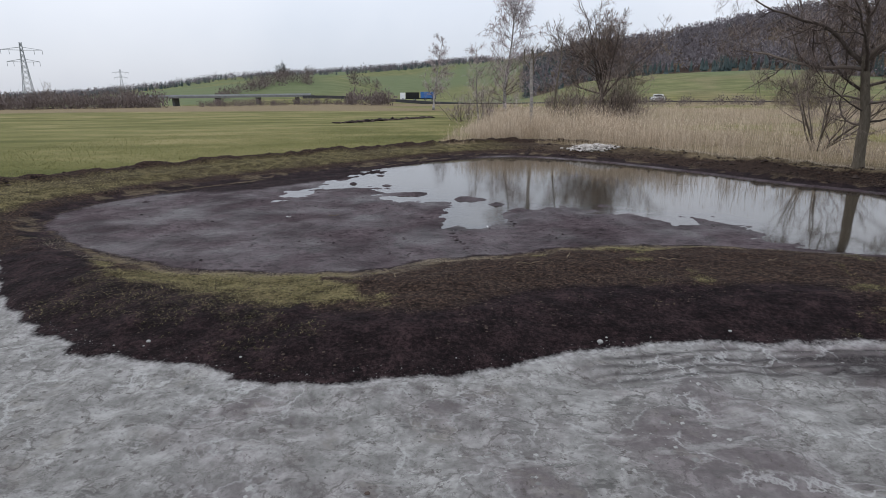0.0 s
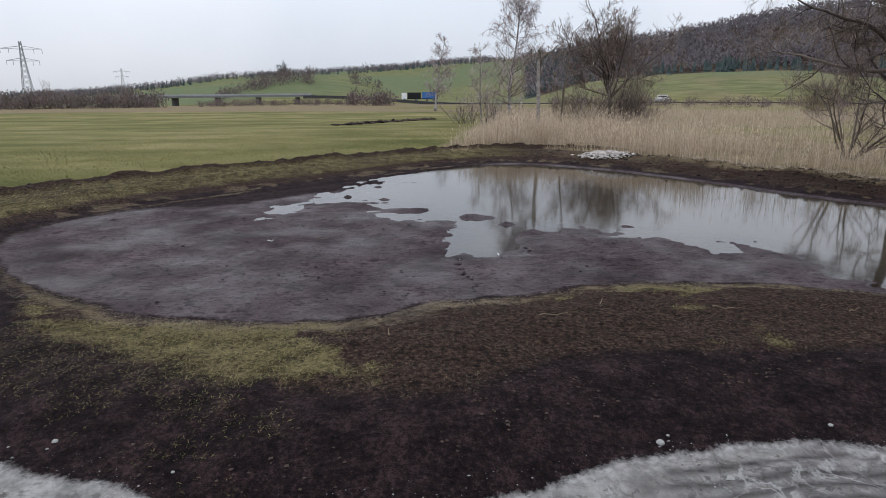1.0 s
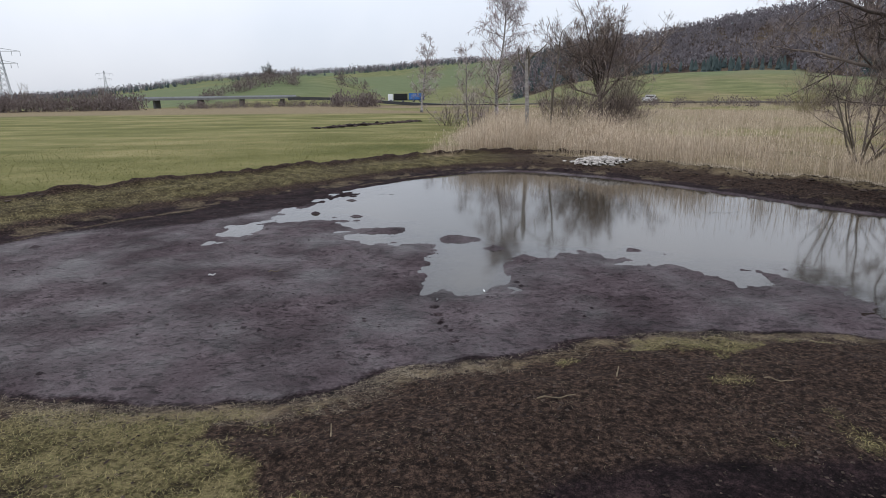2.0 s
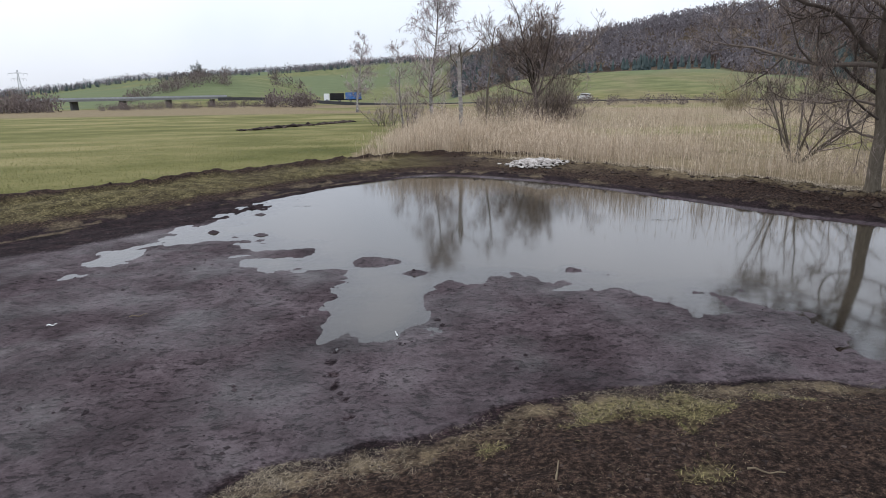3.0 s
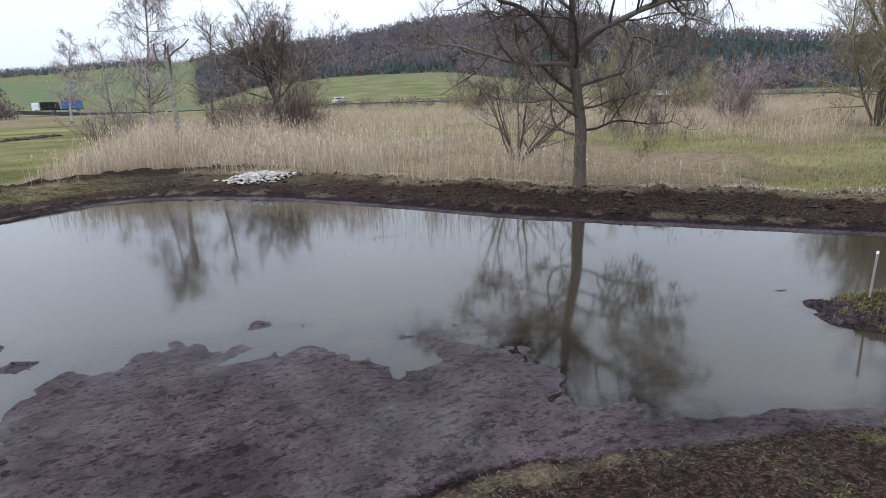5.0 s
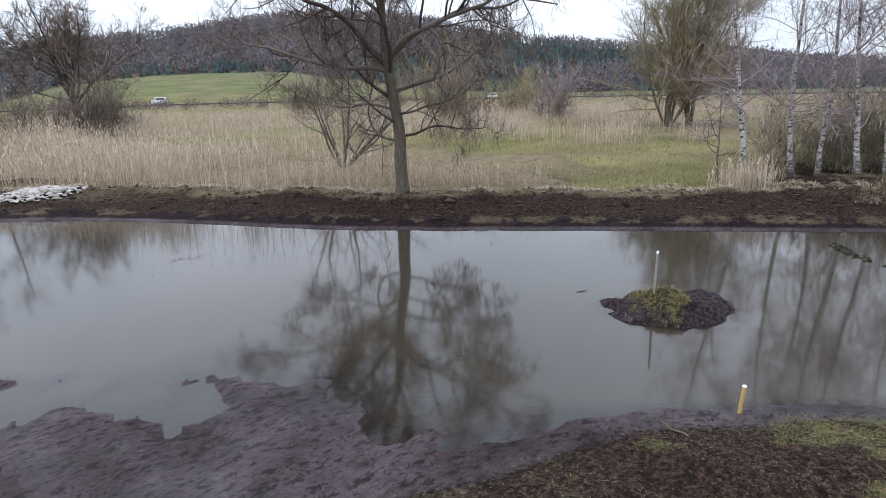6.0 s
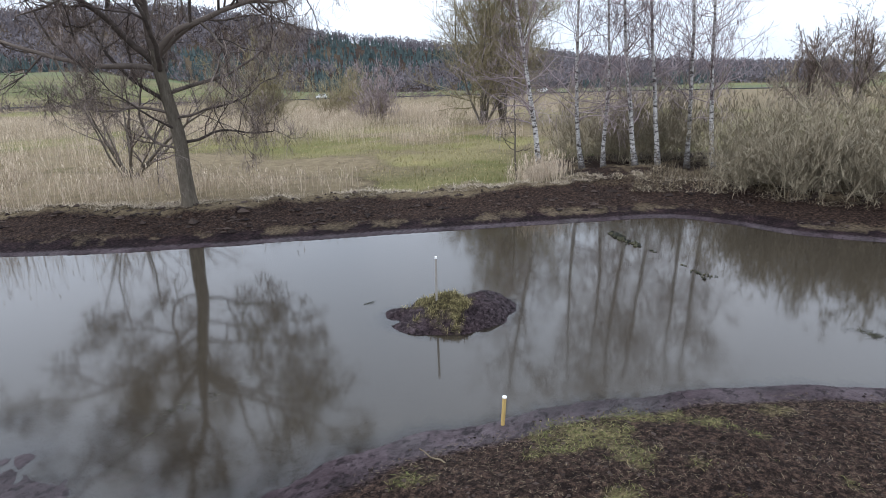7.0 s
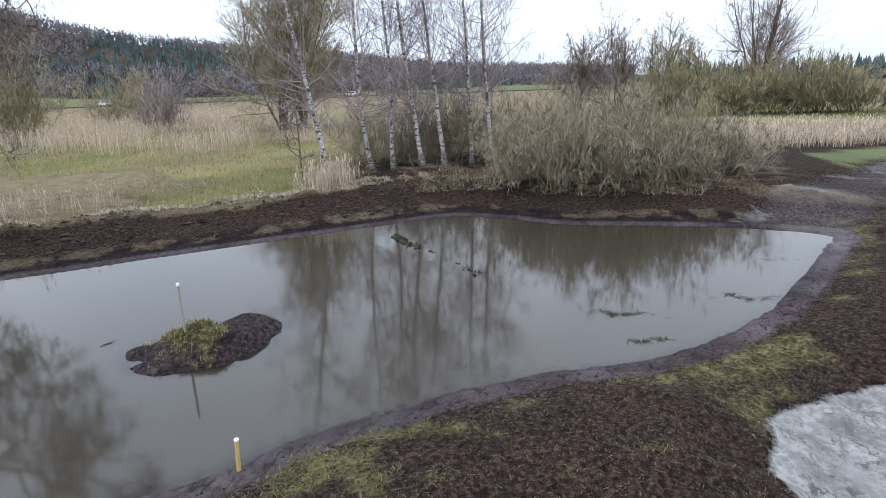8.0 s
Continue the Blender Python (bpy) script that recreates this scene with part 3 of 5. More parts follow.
    turf = np.clip(2.4 * np.exp(-(((x - 14.5) / 0.72) ** 2 + ((y - 15.3) / 0.66) ** 2)) - 0.8 + (n1 - 0.5) * 3.2 + (n3 - 0.5) * 1.6, 0, 1) * (islet > 0.05)
    mud = mud * (1 - np.maximum(turf, 0.55 * sstep(0.10, 0.4, islet + 0.3 * (n1 - 0.5))))
    field = sstep(5.9, 6.6, sd + (n0 - 0.5) * 1.0) * (1 - nearside) * (1 - sstep(-2.6, 4.2, x - 0.02 * y)) * sstep(14, 20, y + np.minimum(x, 0) * -0.3)
    dry = sstep(0.6, -0.4, sr + (n1 - 0.5) * 1.5 + (fbm(x, y, 7, 3, 15) - 0.42) * 9 * sstep(44, 51, y) * sstep(9, 4, x))
    beyond = sstep(3.4, 4.4, sd + (n1 - 0.5)) * (1 - nearside) * sstep(2, 9, x)
    meadow = beyond * (1 - dry)
    wild = sstep(0.28, 0.50, fbm(x, y, 9.0, 4, 11) + 0.1 * (n1 - 0.5)) * sstep(24, 40, y + 0.3 * x) * (1 - sstep(120, 170, np.hypot(x - 3, y - 8)))
    thrown = np.exp(-(((sd - 4.0 - (n0 - 0.5)) / 0.75) ** 2)) * (1 - nearside) * sstep(4, 10, x) * sstep(0.30, 0.46, n1) * 0.95
    right = sstep(0, 0.8, 0.1 * (x - 29) - y + 0.6 * (n1 - 0.5)) * (1 - sstep(0, 0.8, x - 35.6 + 0.6 * y)) * sstep(26, 28, x) * (1 - track)
    beyond = beyond * np.maximum(sstep(3.6, 6.0, y), sstep(0, 1, -y - 16))
    meadow = beyond * (1 - dry)
    dist = np.hypot(x - 3, y - 8)
    tan_strip = sstep(118, 135, dist + 0.35 * x) * (1 - sstep(240, 270, dist)) * sstep(0.35, 0.5, fbm(x, y, 40, 3, 12) + 0.12)
    field = np.maximum.reduce([field, meadow * (1 - 0.8 * wild), right, sstep(45, 60, dist)])
    dry = np.maximum.reduce([dry, meadow * wild * 0.9, meadow * 0.42 * sstep(0.35, 0.6, fbm(x, y, 3.0, 3, 47)), thrown, tan_strip, np.clip(spoil * 0.9 - 0.25, 0, 1)])
    field, dry = field * (1 - ridge), dry * (1 - ridge)
    turn = np.degrees(np.arctan2(x - 3, y - 8))
    field = field * (1 - sstep(535, 548, dist) * sstep(3.6, 7.4, turn) * sstep(96.7, 90.8, turn))           # forest floor
    shore = (1 - 0.45 * nearside * sstep(0.62, 0.40, n3)) * np.exp(-(((sdw - 0.32 - 0.12 * nearside) / (0.13 + 0.17 * nearside)) ** 2)) * sstep(0.25, 0.45, n0) * (0.45 + 0.12 * nearside) * (1 - 0.5 * sstep(7, 10, x))
    bank = nearside * sstep(0.2, 0.6, sd) * (1 - clay)
    peat_band = sstep(2.3, 1.4, sc + (n0 - 0.5) * 1.6) * (1 - sstep(5.5, 8.5, x))
    patch = 0.80 * sstep(0.50, 0.70, fbm(x, y, 2.6, 4, 21) * 0.7 + fbm(x, y, 0.5, 4, 22) * 0.42 - 0.06 + 0.34 * np.exp(-(((x + 5.4) / 2.6) ** 2 + ((y - 10.5) / 1.0) ** 2)) + 0.05 * sstep(1.6, 0.8, sd) + sstep(7, 9.5, x) * (0.12 * np.exp(-(((sd - 0.95) / 0.42) ** 2)) - 0.035) - 0.12 * sstep(-2.5, -0.5, x) * sstep(8, 6, x) * sstep(0.9, 1.4, sd))
    grass = bank * patch * (1 - 0.75 * peat_band)
    strip = (1 - nearside) * sstep(1.3, 2.1, sd + (n1 - 0.5) * 0.9) * (1 - ridge) * sstep(7.0, 6.0, sd) * (1 - sstep(11, 15, x)) * (0.55 + 0.7 * (n0 - 0.3))
    dry = np.maximum(dry, strip * sstep(0, 6, x) * 0.42)
    strip = strip * (1 - 0.85 * sstep(0, 6, x))
    grass = np.maximum.reduce([grass, strip, turf])
    lush = np.maximum(sstep(280, 330, dist) * (0.45 + 0.55 * sstep(0.40, 0.50, fbm(x, y, 120, 2, 14))), right)
    soil = np.maximum(bank * (1 - peat_band) * 0.85, (1 - nearside) * sstep(0.6, 1.4, sd) * 0.85)
    tuft = 0.7 * (1 - nearside) * sstep(0.42, 0.62, fbm(x, y, 0.4, 4, 61) * 0.6 + fbm(x, y, 1.6, 2, 62) * 0.4) * sstep(0.4, 0.7, sd) * sstep(1.7, 1.0, sd) * 0.6
    litter = bank * (1 - peat_band) * 0.14 * sstep(0.50, 0.68, fbm(x, y, 0.6, 4, 63) * 0.65 + fbm(x, y, 2.2, 2, 64) * 0.35)
    dry = np.maximum.reduce([dry, shore * (1 - mud), tuft, litter])
    # footmarks take the dark peat colour: wet mud plus painted shade of the holes
    for fx, fy in FOOTMARKS:
        mud = mud * (1 - np.exp(-(((np.abs(x - fx) + 0.08 * (n3 - 0.5)) / 0.09) ** 2 + ((np.abs(y - fy) + 0.1 * (n1 - 0.5)) / 0.13) ** 2)))
    # shade-killed ground under the thicket
    under = sstep(1.15, 0.9, np.hypot((x - 31.5) / 7.0, (y - 11.0) / 9.0) + 0.3 * (n0 - 0.5)) * sstep(2.8, 3.6, sd)
    field, grass, soil = field * (1 - under), grass * (1 - under), np.maximum(soil, under * 0.9)
    dry = np.maximum(dry * (1 - under), under * 0.45 * sstep(0.4, 0.6, n1))
    mud = np.maximum(mud, track * 0.5)
    clay = np.maximum(clay, track * sstep(0.35, 0.60, n0) * 0.5) + rut * (clay > 0.9)                # scraped bands count above one
    return z, dict(mud=mud, clay=clay, soil=soil, grass=grass, field=field, dry=dry, lush=lush), sd


def graded(parts, reach):
    """Grid lines: given spacings over given stretches, then steps that grow to the horizon."""
    core = np.concatenate([np.arange(a, b, s) for a, b, s in parts] + [[parts[-1][1]]])
    grow, step, far = [], parts[-1][2], 0.0
    while far < reach:
        step = step * 1.15
        far += min(step, 40)
        grow.append(far)
    grow = np.array(grow)
    return np.concatenate([core[0] - grow[::-1], core, core[-1] + grow])


GX = graded([(-16, -9, 0.17), (-9, 16, 0.1), (16, 30, 0.17)], 1900)
GY = graded([(4.0, 9.2, 0.066), (9.2, 16.5, 0.1), (16.5, 42, 0.18)], 1900)
gx, gy = np.meshgrid(GX, GY)
gz, covers, _ = land(gx.ravel(), gy.ravel())
nx, ny = len(GX), len(GY)
idx = np.arange(nx * ny).reshape(ny, nx)
quads = np.stack([idx[:-1, :-1], idx[:-1, 1:], idx[1:, 1:], idx[1:, :-1]], -1).reshape(-1, 4)
ground_mesh = mesh_of("ground", np.stack([gx.ravel(), gy.ravel(), gz], -1), quads, True)
for key, values in covers.items():
    ground_mesh.attributes.new(key, "FLOAT", "POINT").data.foreach_set("value", values.astype(np.float32))
single("ground", ground_mesh, M_GROUND, "dug peat banks, wet mud flat, grey clay and green meadows", "ground", kind="structure")

wx, wy = np.meshgrid(np.linspace(-9, 27, 180), np.linspace(0, 40, 200))
wi = np.arange(wx.size).reshape(wx.shape)
wq = np.stack([wi[:-1, :-1], wi[:-1, 1:], wi[1:, 1:], wi[1:, :-1]], -1).reshape(-1, 4)
wq = wq[signed_distance(wx, wy, POND)[wq].min(1) < 1.2]
used, wq = np.unique(wq, return_inverse=True)
wx, wy, wq = wx.ravel()[used], wy.ravel()[used], wq.reshape(-1, 4)
water_mesh = mesh_of("water", np.stack([wx, wy, 0 * wx], -1), wq, True)
# how far down the bed lies: shallows are clearer
water_mesh.attributes.new("deep", "FLOAT", "POINT").data.foreach_set("value", np.clip(-land(wx, wy)[0] / 0.11, 0, 1).astype(np.float32))
single("water", water_mesh, M_WATER, "still brown pond water that mirrors the trees", "water", kind="structure")


def height(x, y):
    return land(np.atleast_1d(x), np.atleast_1d(y))[0]


# ---------- branches, blades and clumps ----------
def unit(v):
    return v / np.maximum(np.linalg.norm(v, axis=-1, keepdims=True), 1e-9)


def tubes(paths, radii, sides):
    """Tapered round limbs along many paths at once."""
    n, k, _ = paths.shape
    tan = unit(np.gradient(paths, axis=1))
    mean = unit(paths[:, -1] - paths[:, 0])
    ref = np.where(np.abs(mean[:, 2:3]) < 0.85, np.array([[0, 0, 1.0]]), np.array([[1.0, 0, 0]]))[:, None, :]
    a = unit(np.cross(tan, ref))
    b = np.cross(tan, a)
    ang = np.arange(sides) * 2 * np.pi / sides
    ring = a[:, :, None] * np.cos(ang)[:, None] + b[:, :, None] * np.sin(ang)[:, None]
    v = paths[:, :, None] + ring * radii[:, :, None, None]
    base = np.arange(n)[:, None, None] * k * sides + np.arange(k - 1)[None, :, None] * sides
    i, j = np.arange(sides if sides > 2 else 1), (np.arange(sides if sides > 2 else 1) + 1) % sides
    f = np.stack([base + i, base + j, base + sides + j, base + sides + i], -1).reshape(-1, 4)
    return v.reshape(-1, 3), f


def shoots(r, base, way, length, radius, k, wobble, lift, tip=0.25):
    """Paths that wander from their bases; lift above 0 bends them up, below 0 lets them hang."""
    n = len(base)
    pts, d = [base], unit(way)
    for _ in range(k - 1):
        d = unit(d + r.normal(0, wobble, (n, 3)) + np.array([0, 0, 1.0]) * np.reshape(lift, (-1, 1)))
        pts.append(pts[-1] + d * (length / (k - 1))[:, None])
    return np.stack(pts, 1), radius[:, None] * np.linspace(1, tip, k)[None, :]


def offspring(r, paths, radii, count, tmin, angle, spread, ratio, thin, tmax=1.0):
    """Bases, ways, lengths and radii of the next order of branches."""
    n, k, _ = paths.shape
    who = np.repeat(np.arange(n), count)
    t = tmin + (tmax - tmin) * r.random(len(who))
    f = t * (k - 1)
    i = np.minimum(f.astype(int), k - 2)
    w = (f - i)[:, None]
    at = paths[who, i] * (1 - w) + paths[who, i + 1] * w
    d = unit(paths[who, i + 1] - paths[who, i])
    side = unit(np.cross(d, r.normal(0, 1, (len(who), 3))))
    a = np.radians(angle + r.normal(0, spread, len(who)))[:, None]
    size = np.linalg.norm(paths[:, -1] - paths[:, 0], axis=1)[who]
    length = size * ratio * (1.15 - 0.6 * t) * r.uniform(0.6, 1.25, len(who))
    rad = (radii[who, i] * (1 - w[:, 0]) + radii[who, i + 1] * w[:, 0]) * thin
    return at, d * np.cos(a) + side * np.sin(a), length, rad


def join(pieces):
    v, f, off = [], [], 0
    for pv, pf in pieces:
        v.append(pv)
        f.append(pf + off)
        off += len(pv)
    return np.concatenate(v), np.concatenate(f)


def plant(name, at, label, category, stems, levels, seed, mats, group="", finest=0.004, names=("trunk", "limbwork", "crown")):
    """A bare tree or shrub. stems: bases, ways, lengths, radii of the trunks (places relative to its foot); levels: one dict for each order of branches."""
    r = np.random.default_rng(seed)
    ob = thing(name, at, label, category, group)
    base, way, length, radius = (np.asarray(v, float) for v in stems)
    lots = [[], [], []]
    for order, lv in enumerate(levels):
        if order:
            base, way, length, radius = offspring(r, paths, radii, lv["count"], lv.get("tmin", 0.25), lv["angle"], lv.get("spread", 12), lv["ratio"], lv["thin"], lv.get("tmax", 1.0))
            if "long" in lv:
                length = np.clip(length, 0.15 * lv["long"], lv["long"])
        radius = np.maximum(radius, finest)
        paths, radii = shoots(r, base, way, length, radius, lv["k"], lv["wobble"], lv.get("lift", 0.0), lv.get("tip", 0.3))
        if order == 0:
            flare = np.ones(lv["k"])
            flare[0] = lv.get("flare", 1.0)
            radii = radii * flare
        lots[lv.get("lot", 2)].append(tubes(paths, np.maximum(radii, finest * 0.6) * (1.25 if order and order == len(levels) - 1 else 1.0), 2 if order > 1 and order == len(levels) - 1 else lv["sides"]))
    for nm, lot, m in zip(names, lots, mats):
        if lot:
            piece = part(nm, mesh_of(nm, *join(lot), True), m, ob)
            if nm != "trunk":
                tagged(piece, kind="stuff")
    return ob


def blades(r, x, y, tall, wide, lean, zs=None, droop=0.5):
    """Grass blades narrowing to a tip: bent, two quads each, or lying straws of one quad (droop up to 0.1)."""
    n = len(x)
    z = height(x, y) - 0.01 if zs is None else zs
    a = r.random(n) * 2 * np.pi
    tilt = np.abs(r.normal(0, lean, n)) if lean < 1 else np.clip(r.normal(lean, 0.18, n), 0.6, 1.52)
    out = np.stack([np.cos(a), np.sin(a), 0 * a], -1)
    side = np.stack([-np.sin(a), np.cos(a), 0 * a], -1) * np.reshape(wide, (-1, 1)) * 0.5
    root = np.stack([x, y, z], -1)
    up = np.array([0, 0, 1.0])
    t = np.reshape(tall, (-1, 1))
    mid = root + (up * np.cos(tilt)[:, None] + out * np.sin(tilt)[:, None]) * t * 0.55
    t2 = np.minimum(tilt * (1 + droop) + droop * 0.5, 1.7)
    tip = mid + (up * np.cos(t2)[:, None] + out * np.sin(t2)[:, None]) * t * 0.45
    if droop <= 0.1:
        v = np.stack([root - side, root + side, tip + side * 0.4, tip - side * 0.4], 1)
        return v.reshape(-1, 3), np.arange(4 * n).reshape(-1, 4)
    v = np.stack([root - side, root + side, mid + side * 0.8, mid - side * 0.8, tip + side * 0.15, tip - side * 0.15], 1)
    o = np.arange(n)[:, None] * 6
    f = np.stack([o + np.array([0, 1, 2, 3]), o + np.array([3, 2, 4, 5])], 1).reshape(-1, 4)
    return v.reshape(-1, 3), f


def lumps(r, places, sizes, squash=0.6, rough=0.3):
    """Broken lumps: jittered balls in one mesh, of 20 triangles or, for small crumbs, of 8."""
    bm = bmesh.new()
    if float(np.mean(sizes)) < 0.045:
        bmesh.ops.create_cone(bm, cap_ends=False, segments=4, radius1=1.0, radius2=0.0, depth=1.0, matrix=Matrix.Translation((0, 0, 0.5)))
        bmesh.ops.create_cone(bm, cap_ends=False, segments=4, radius1=1.0, radius2=0.0, depth=1.0, matrix=Matrix.Translation((0, 0, -0.5)) @ Matrix.Rotation(math.pi, 4, "X"))
        bmesh.ops.remove_doubles(bm, verts=bm.verts, dist=0.01)
        bm.verts.index_update()
    else:
        bmesh.ops.create_icosphere(bm, subdivisions=1, radius=1.0)
    bv = np.array([v.co[:] for v in bm.verts])
    bf = np.array([[v.index for v in f.verts] for f in bm.faces])
    bm.free()
    n, m = len(places), len(bv)
    v = bv[None] * (1 + r.normal(0, rough, (n, m, 1)))
    a = r.random(n) * 6.283
    stretch = np.stack([r.uniform(0.7, 1.4, n), r.uniform(0.7, 1.2, n), squash * r.uniform(0.6, 1.2, n)], -1)
    v = v * stretch[:, None, :] * np.reshape(sizes, (-1, 1, 1))
    c, s = np.cos(a)[:, None], np.sin(a)[:, None]
    v = np.stack([v[..., 0] * c - v[..., 1] * s, v[..., 0] * s + v[..., 1] * c, v[..., 2]], -1) + places[:, None, :]
    return v.reshape(-1, 3), (bf[None] + np.arange(n)[:, None, None] * m).reshape(-1, 3)
# ---------- reeds ----------
def reed_bed(name, x, y, tall, seed, label):
    """Standing dry reeds: a stalk, two hanging leaves and a plume each."""
    r = np.random.default_rng(seed)
    n = len(x)
    z = height(x, y)
    stalk = blades(r, x, y, tall, r.uniform(0.007, 0.014, n), 0.20, z - 0.03, 0.15)
    leaf = [blades(r, x + r.normal(0, 0.02, n), y + r.normal(0, 0.02, n), tall * r.uniform(0.35, 0.6, n), 0.013, 0.5, z + tall * r.uniform(0.15, 0.5, n), 1.0) for _ in range(1)]
    some = r.random(n) < 0.4
    a = stalk[0].reshape(n, 6, 3)[some, 4]
    plume = blades(r, a[:, 0], a[:, 1], r.uniform(0.14, 0.26, len(a)), 0.03, 0.5, a[:, 2] - 0.06, 0.8)
    v, f = join([stalk, *leaf, plume])
    return single(name, mesh_of(name, v, f), M_REED, label, "reeds", kind="stuff")


def scatter(r, loop, count, box, inside=True, edge=0.0):
    x, y = r.uniform(box[0], box[1], count * 4), r.uniform(box[2], box[3], count * 4)
    keep = signed_distance(x, y, loop) < -edge
    return x[keep][:count], y[keep][:count]


r = np.random.default_rng(21)
rx, ry = scatter(r, REEDS, 58000, (-4, 26, 22, 95))
gap = fbm(rx, ry, 3.5, 3, 31) + 0.12 * np.exp(-(signed_distance(rx, ry, REEDS) / 1.5) ** 2)
keep = (gap + 0.1 * (r.random(len(rx)) - 0.5) > 0.40 + 0.07 * sstep(13, 18, rx)) & (r.random(len(rx)) < np.clip(1.5 - np.hypot(rx - 3, ry - 9) / 75, 0.3, 1))
keep &= r.random(len(rx)) < 1.0 - 0.72 * sstep(9.5, 15, rx) * sstep(0.35, 0.6, fbm(rx, ry, 2.6, 3, 40) + 0.12)
belt = signed_distance(rx, ry, REEDS) + 3.0 * (fbm(rx, ry, 4.0, 3, 44) - 0.5)
keep &= (belt > -6.5 + 2.5 * sstep(8, 15, rx)) | (rx < 7 + 2 * fbm(rx, ry, 5.0, 2, 45)) | (r.random(len(rx)) < 0.12)
rx, ry = rx[keep], ry[keep]
side = sstep(12, 20.5, rx)
edge = signed_distance(rx, ry, REEDS)
taper = 0.45 + 0.55 * sstep(0.0, -3.0, edge + 1.5 * (fbm(rx, ry, 2.0, 2, 35) - 0.5))
taper = np.where(ry < rx * -1.0 + 47.5, 1.0, taper)
inward = rx - np.interp(ry, (37, 43, 68, 93), (-2.9, -2.1, 1.0, 2.6)) + 5.0 * (fbm(rx, ry, 3.0, 3, 36) - 0.5)
thin = r.random(len(rx)) > 0.03 + 0.97 * sstep(0.3, 5.0, inward)
taper = taper * (0.4 + 0.6 * sstep(0.0, 4.5, inward))
thin |= (rx > 17) & (r.random(len(rx)) > 0.1 + 0.9 * sstep(-0.2, -2.4, edge + 2.5 * (fbm(rx, ry, 1.8, 3, 38) - 0.5)))
rx, ry, side, taper = rx[~thin], ry[~thin], side[~thin], taper[~thin]
reed_bed("reeds", rx, ry, (1.95 - 0.95 * side) * r.uniform(0.5, 1.15, len(rx)) * (0.62 + 0.75 * fbm(rx, ry, 3, 3, 33)) * taper, 22, "bed of tall pale dry reeds behind the bank")
bx, by = r.uniform(18, 75, 22000), r.uniform(40, 125, 22000)
keep = (fbm(bx, by, 14, 3, 34) > 0.47) & (by > 30 + 0.25 * bx) & (signed_distance(bx, by, REEDS) > 1)
bx, by = bx[keep], by[keep]
reed_bed("reeds", bx, by, r.uniform(1.0, 2.0, len(bx)), 23, "thin pale reeds standing in the wet meadow")
bx, by = r.uniform(24, 62, 16000), r.uniform(18, 62, 16000)
off, turn = np.hypot(bx - 6.8, by - 8.9), np.degrees(np.arctan2(bx - 6.8, by - 8.9))
keep = (np.abs(off - 46 - 5 * np.sin(turn * 0.2)) < 6.5) & (turn > 33) & (turn < 64) & (fbm(bx, by, 6, 3, 37) > 0.40)
bx, by = bx[keep], by[keep]
reed_bed("reeds", bx, by, r.uniform(1.0, 1.9, len(bx)), 26, "pale reed belt across the wet meadow")
bx, by = r.uniform(44, 110, 26000), r.uniform(24, 84, 26000)
off, turn = np.hypot(bx - 6.8, by - 8.9), np.degrees(np.arctan2(bx - 6.8, by - 8.9))
keep = (off > 57) & (off < 100) & (turn > 44) & (turn < 69) & (fbm(bx, by, 9, 3, 39) > 0.42)
bx, by = bx[keep], by[keep]
reed_bed("reeds", bx, by, r.uniform(0.9, 1.7, len(bx)), 27, "thin pale reeds at the far side of the meadow")
bx, by = r.uniform(38, 50, 11000), r.uniform(-22, 2.4, 11000)
keep = bx + 0.6 * by > 36.8
bx, by = bx[keep], by[keep]
reed_bed("reeds", bx, by, r.uniform(0.55, 0.95, len(bx)), 24, "strip of pale dry reeds beside the green field")
bx, by = r.normal(26.6, 0.6, 700), r.normal(18.6, 0.5, 700)
reed_bed("reeds", bx, by, r.uniform(0.4, 1.1, 700), 25, "clump of pale reeds at a birch foot")

# ---------- trees ----------
def one(at, lean=(0, 0), tall=10.0, radius=0.2):
    return [at], [(lean[0], lean[1], 1.0)], [tall], [radius]


def foot(x, y):
    return (x, y, float(height(x, y)[0]) - 0.05)


def birch(x, y, tall, radius, lean, seed, twigs=M_TWIG_PURPLE, group="birches beside the pond", label="slender white-barked birch, leafless in winter", hang=-0.05, dense=1.0, finest=0.0075, long=1.0):
    lv = [dict(k=12, wobble=0.045, lift=0.05, sides=9, tip=0.12, flare=1.5, lot=0),
          dict(count=int(30 * dense), tmin=0.16, angle=62, ratio=0.27, thin=0.30, k=7, wobble=0.13, lift=0.045, sides=5, lot=1),
          dict(count=8, tmin=0.15, angle=42, ratio=0.5, thin=0.5, k=4, wobble=0.12, lift=0.0, sides=3, lot=2),
          dict(count=9 if hang < -0.2 else 6, tmin=0.15, angle=40, ratio=0.7, thin=0.6, k=4, wobble=0.10, lift=hang, sides=3, lot=2, long=long)]
    return plant("birch", foot(x, y), label, "birch tree", one((0, 0, 0), lean, tall, radius), lv, seed, (M_BIRCH, M_TWIG if hang < -0.15 else M_TWIG_PURPLE, M_TWIG_FAR_LIGHTENED if hang < -0.15 else twigs), group, finest)


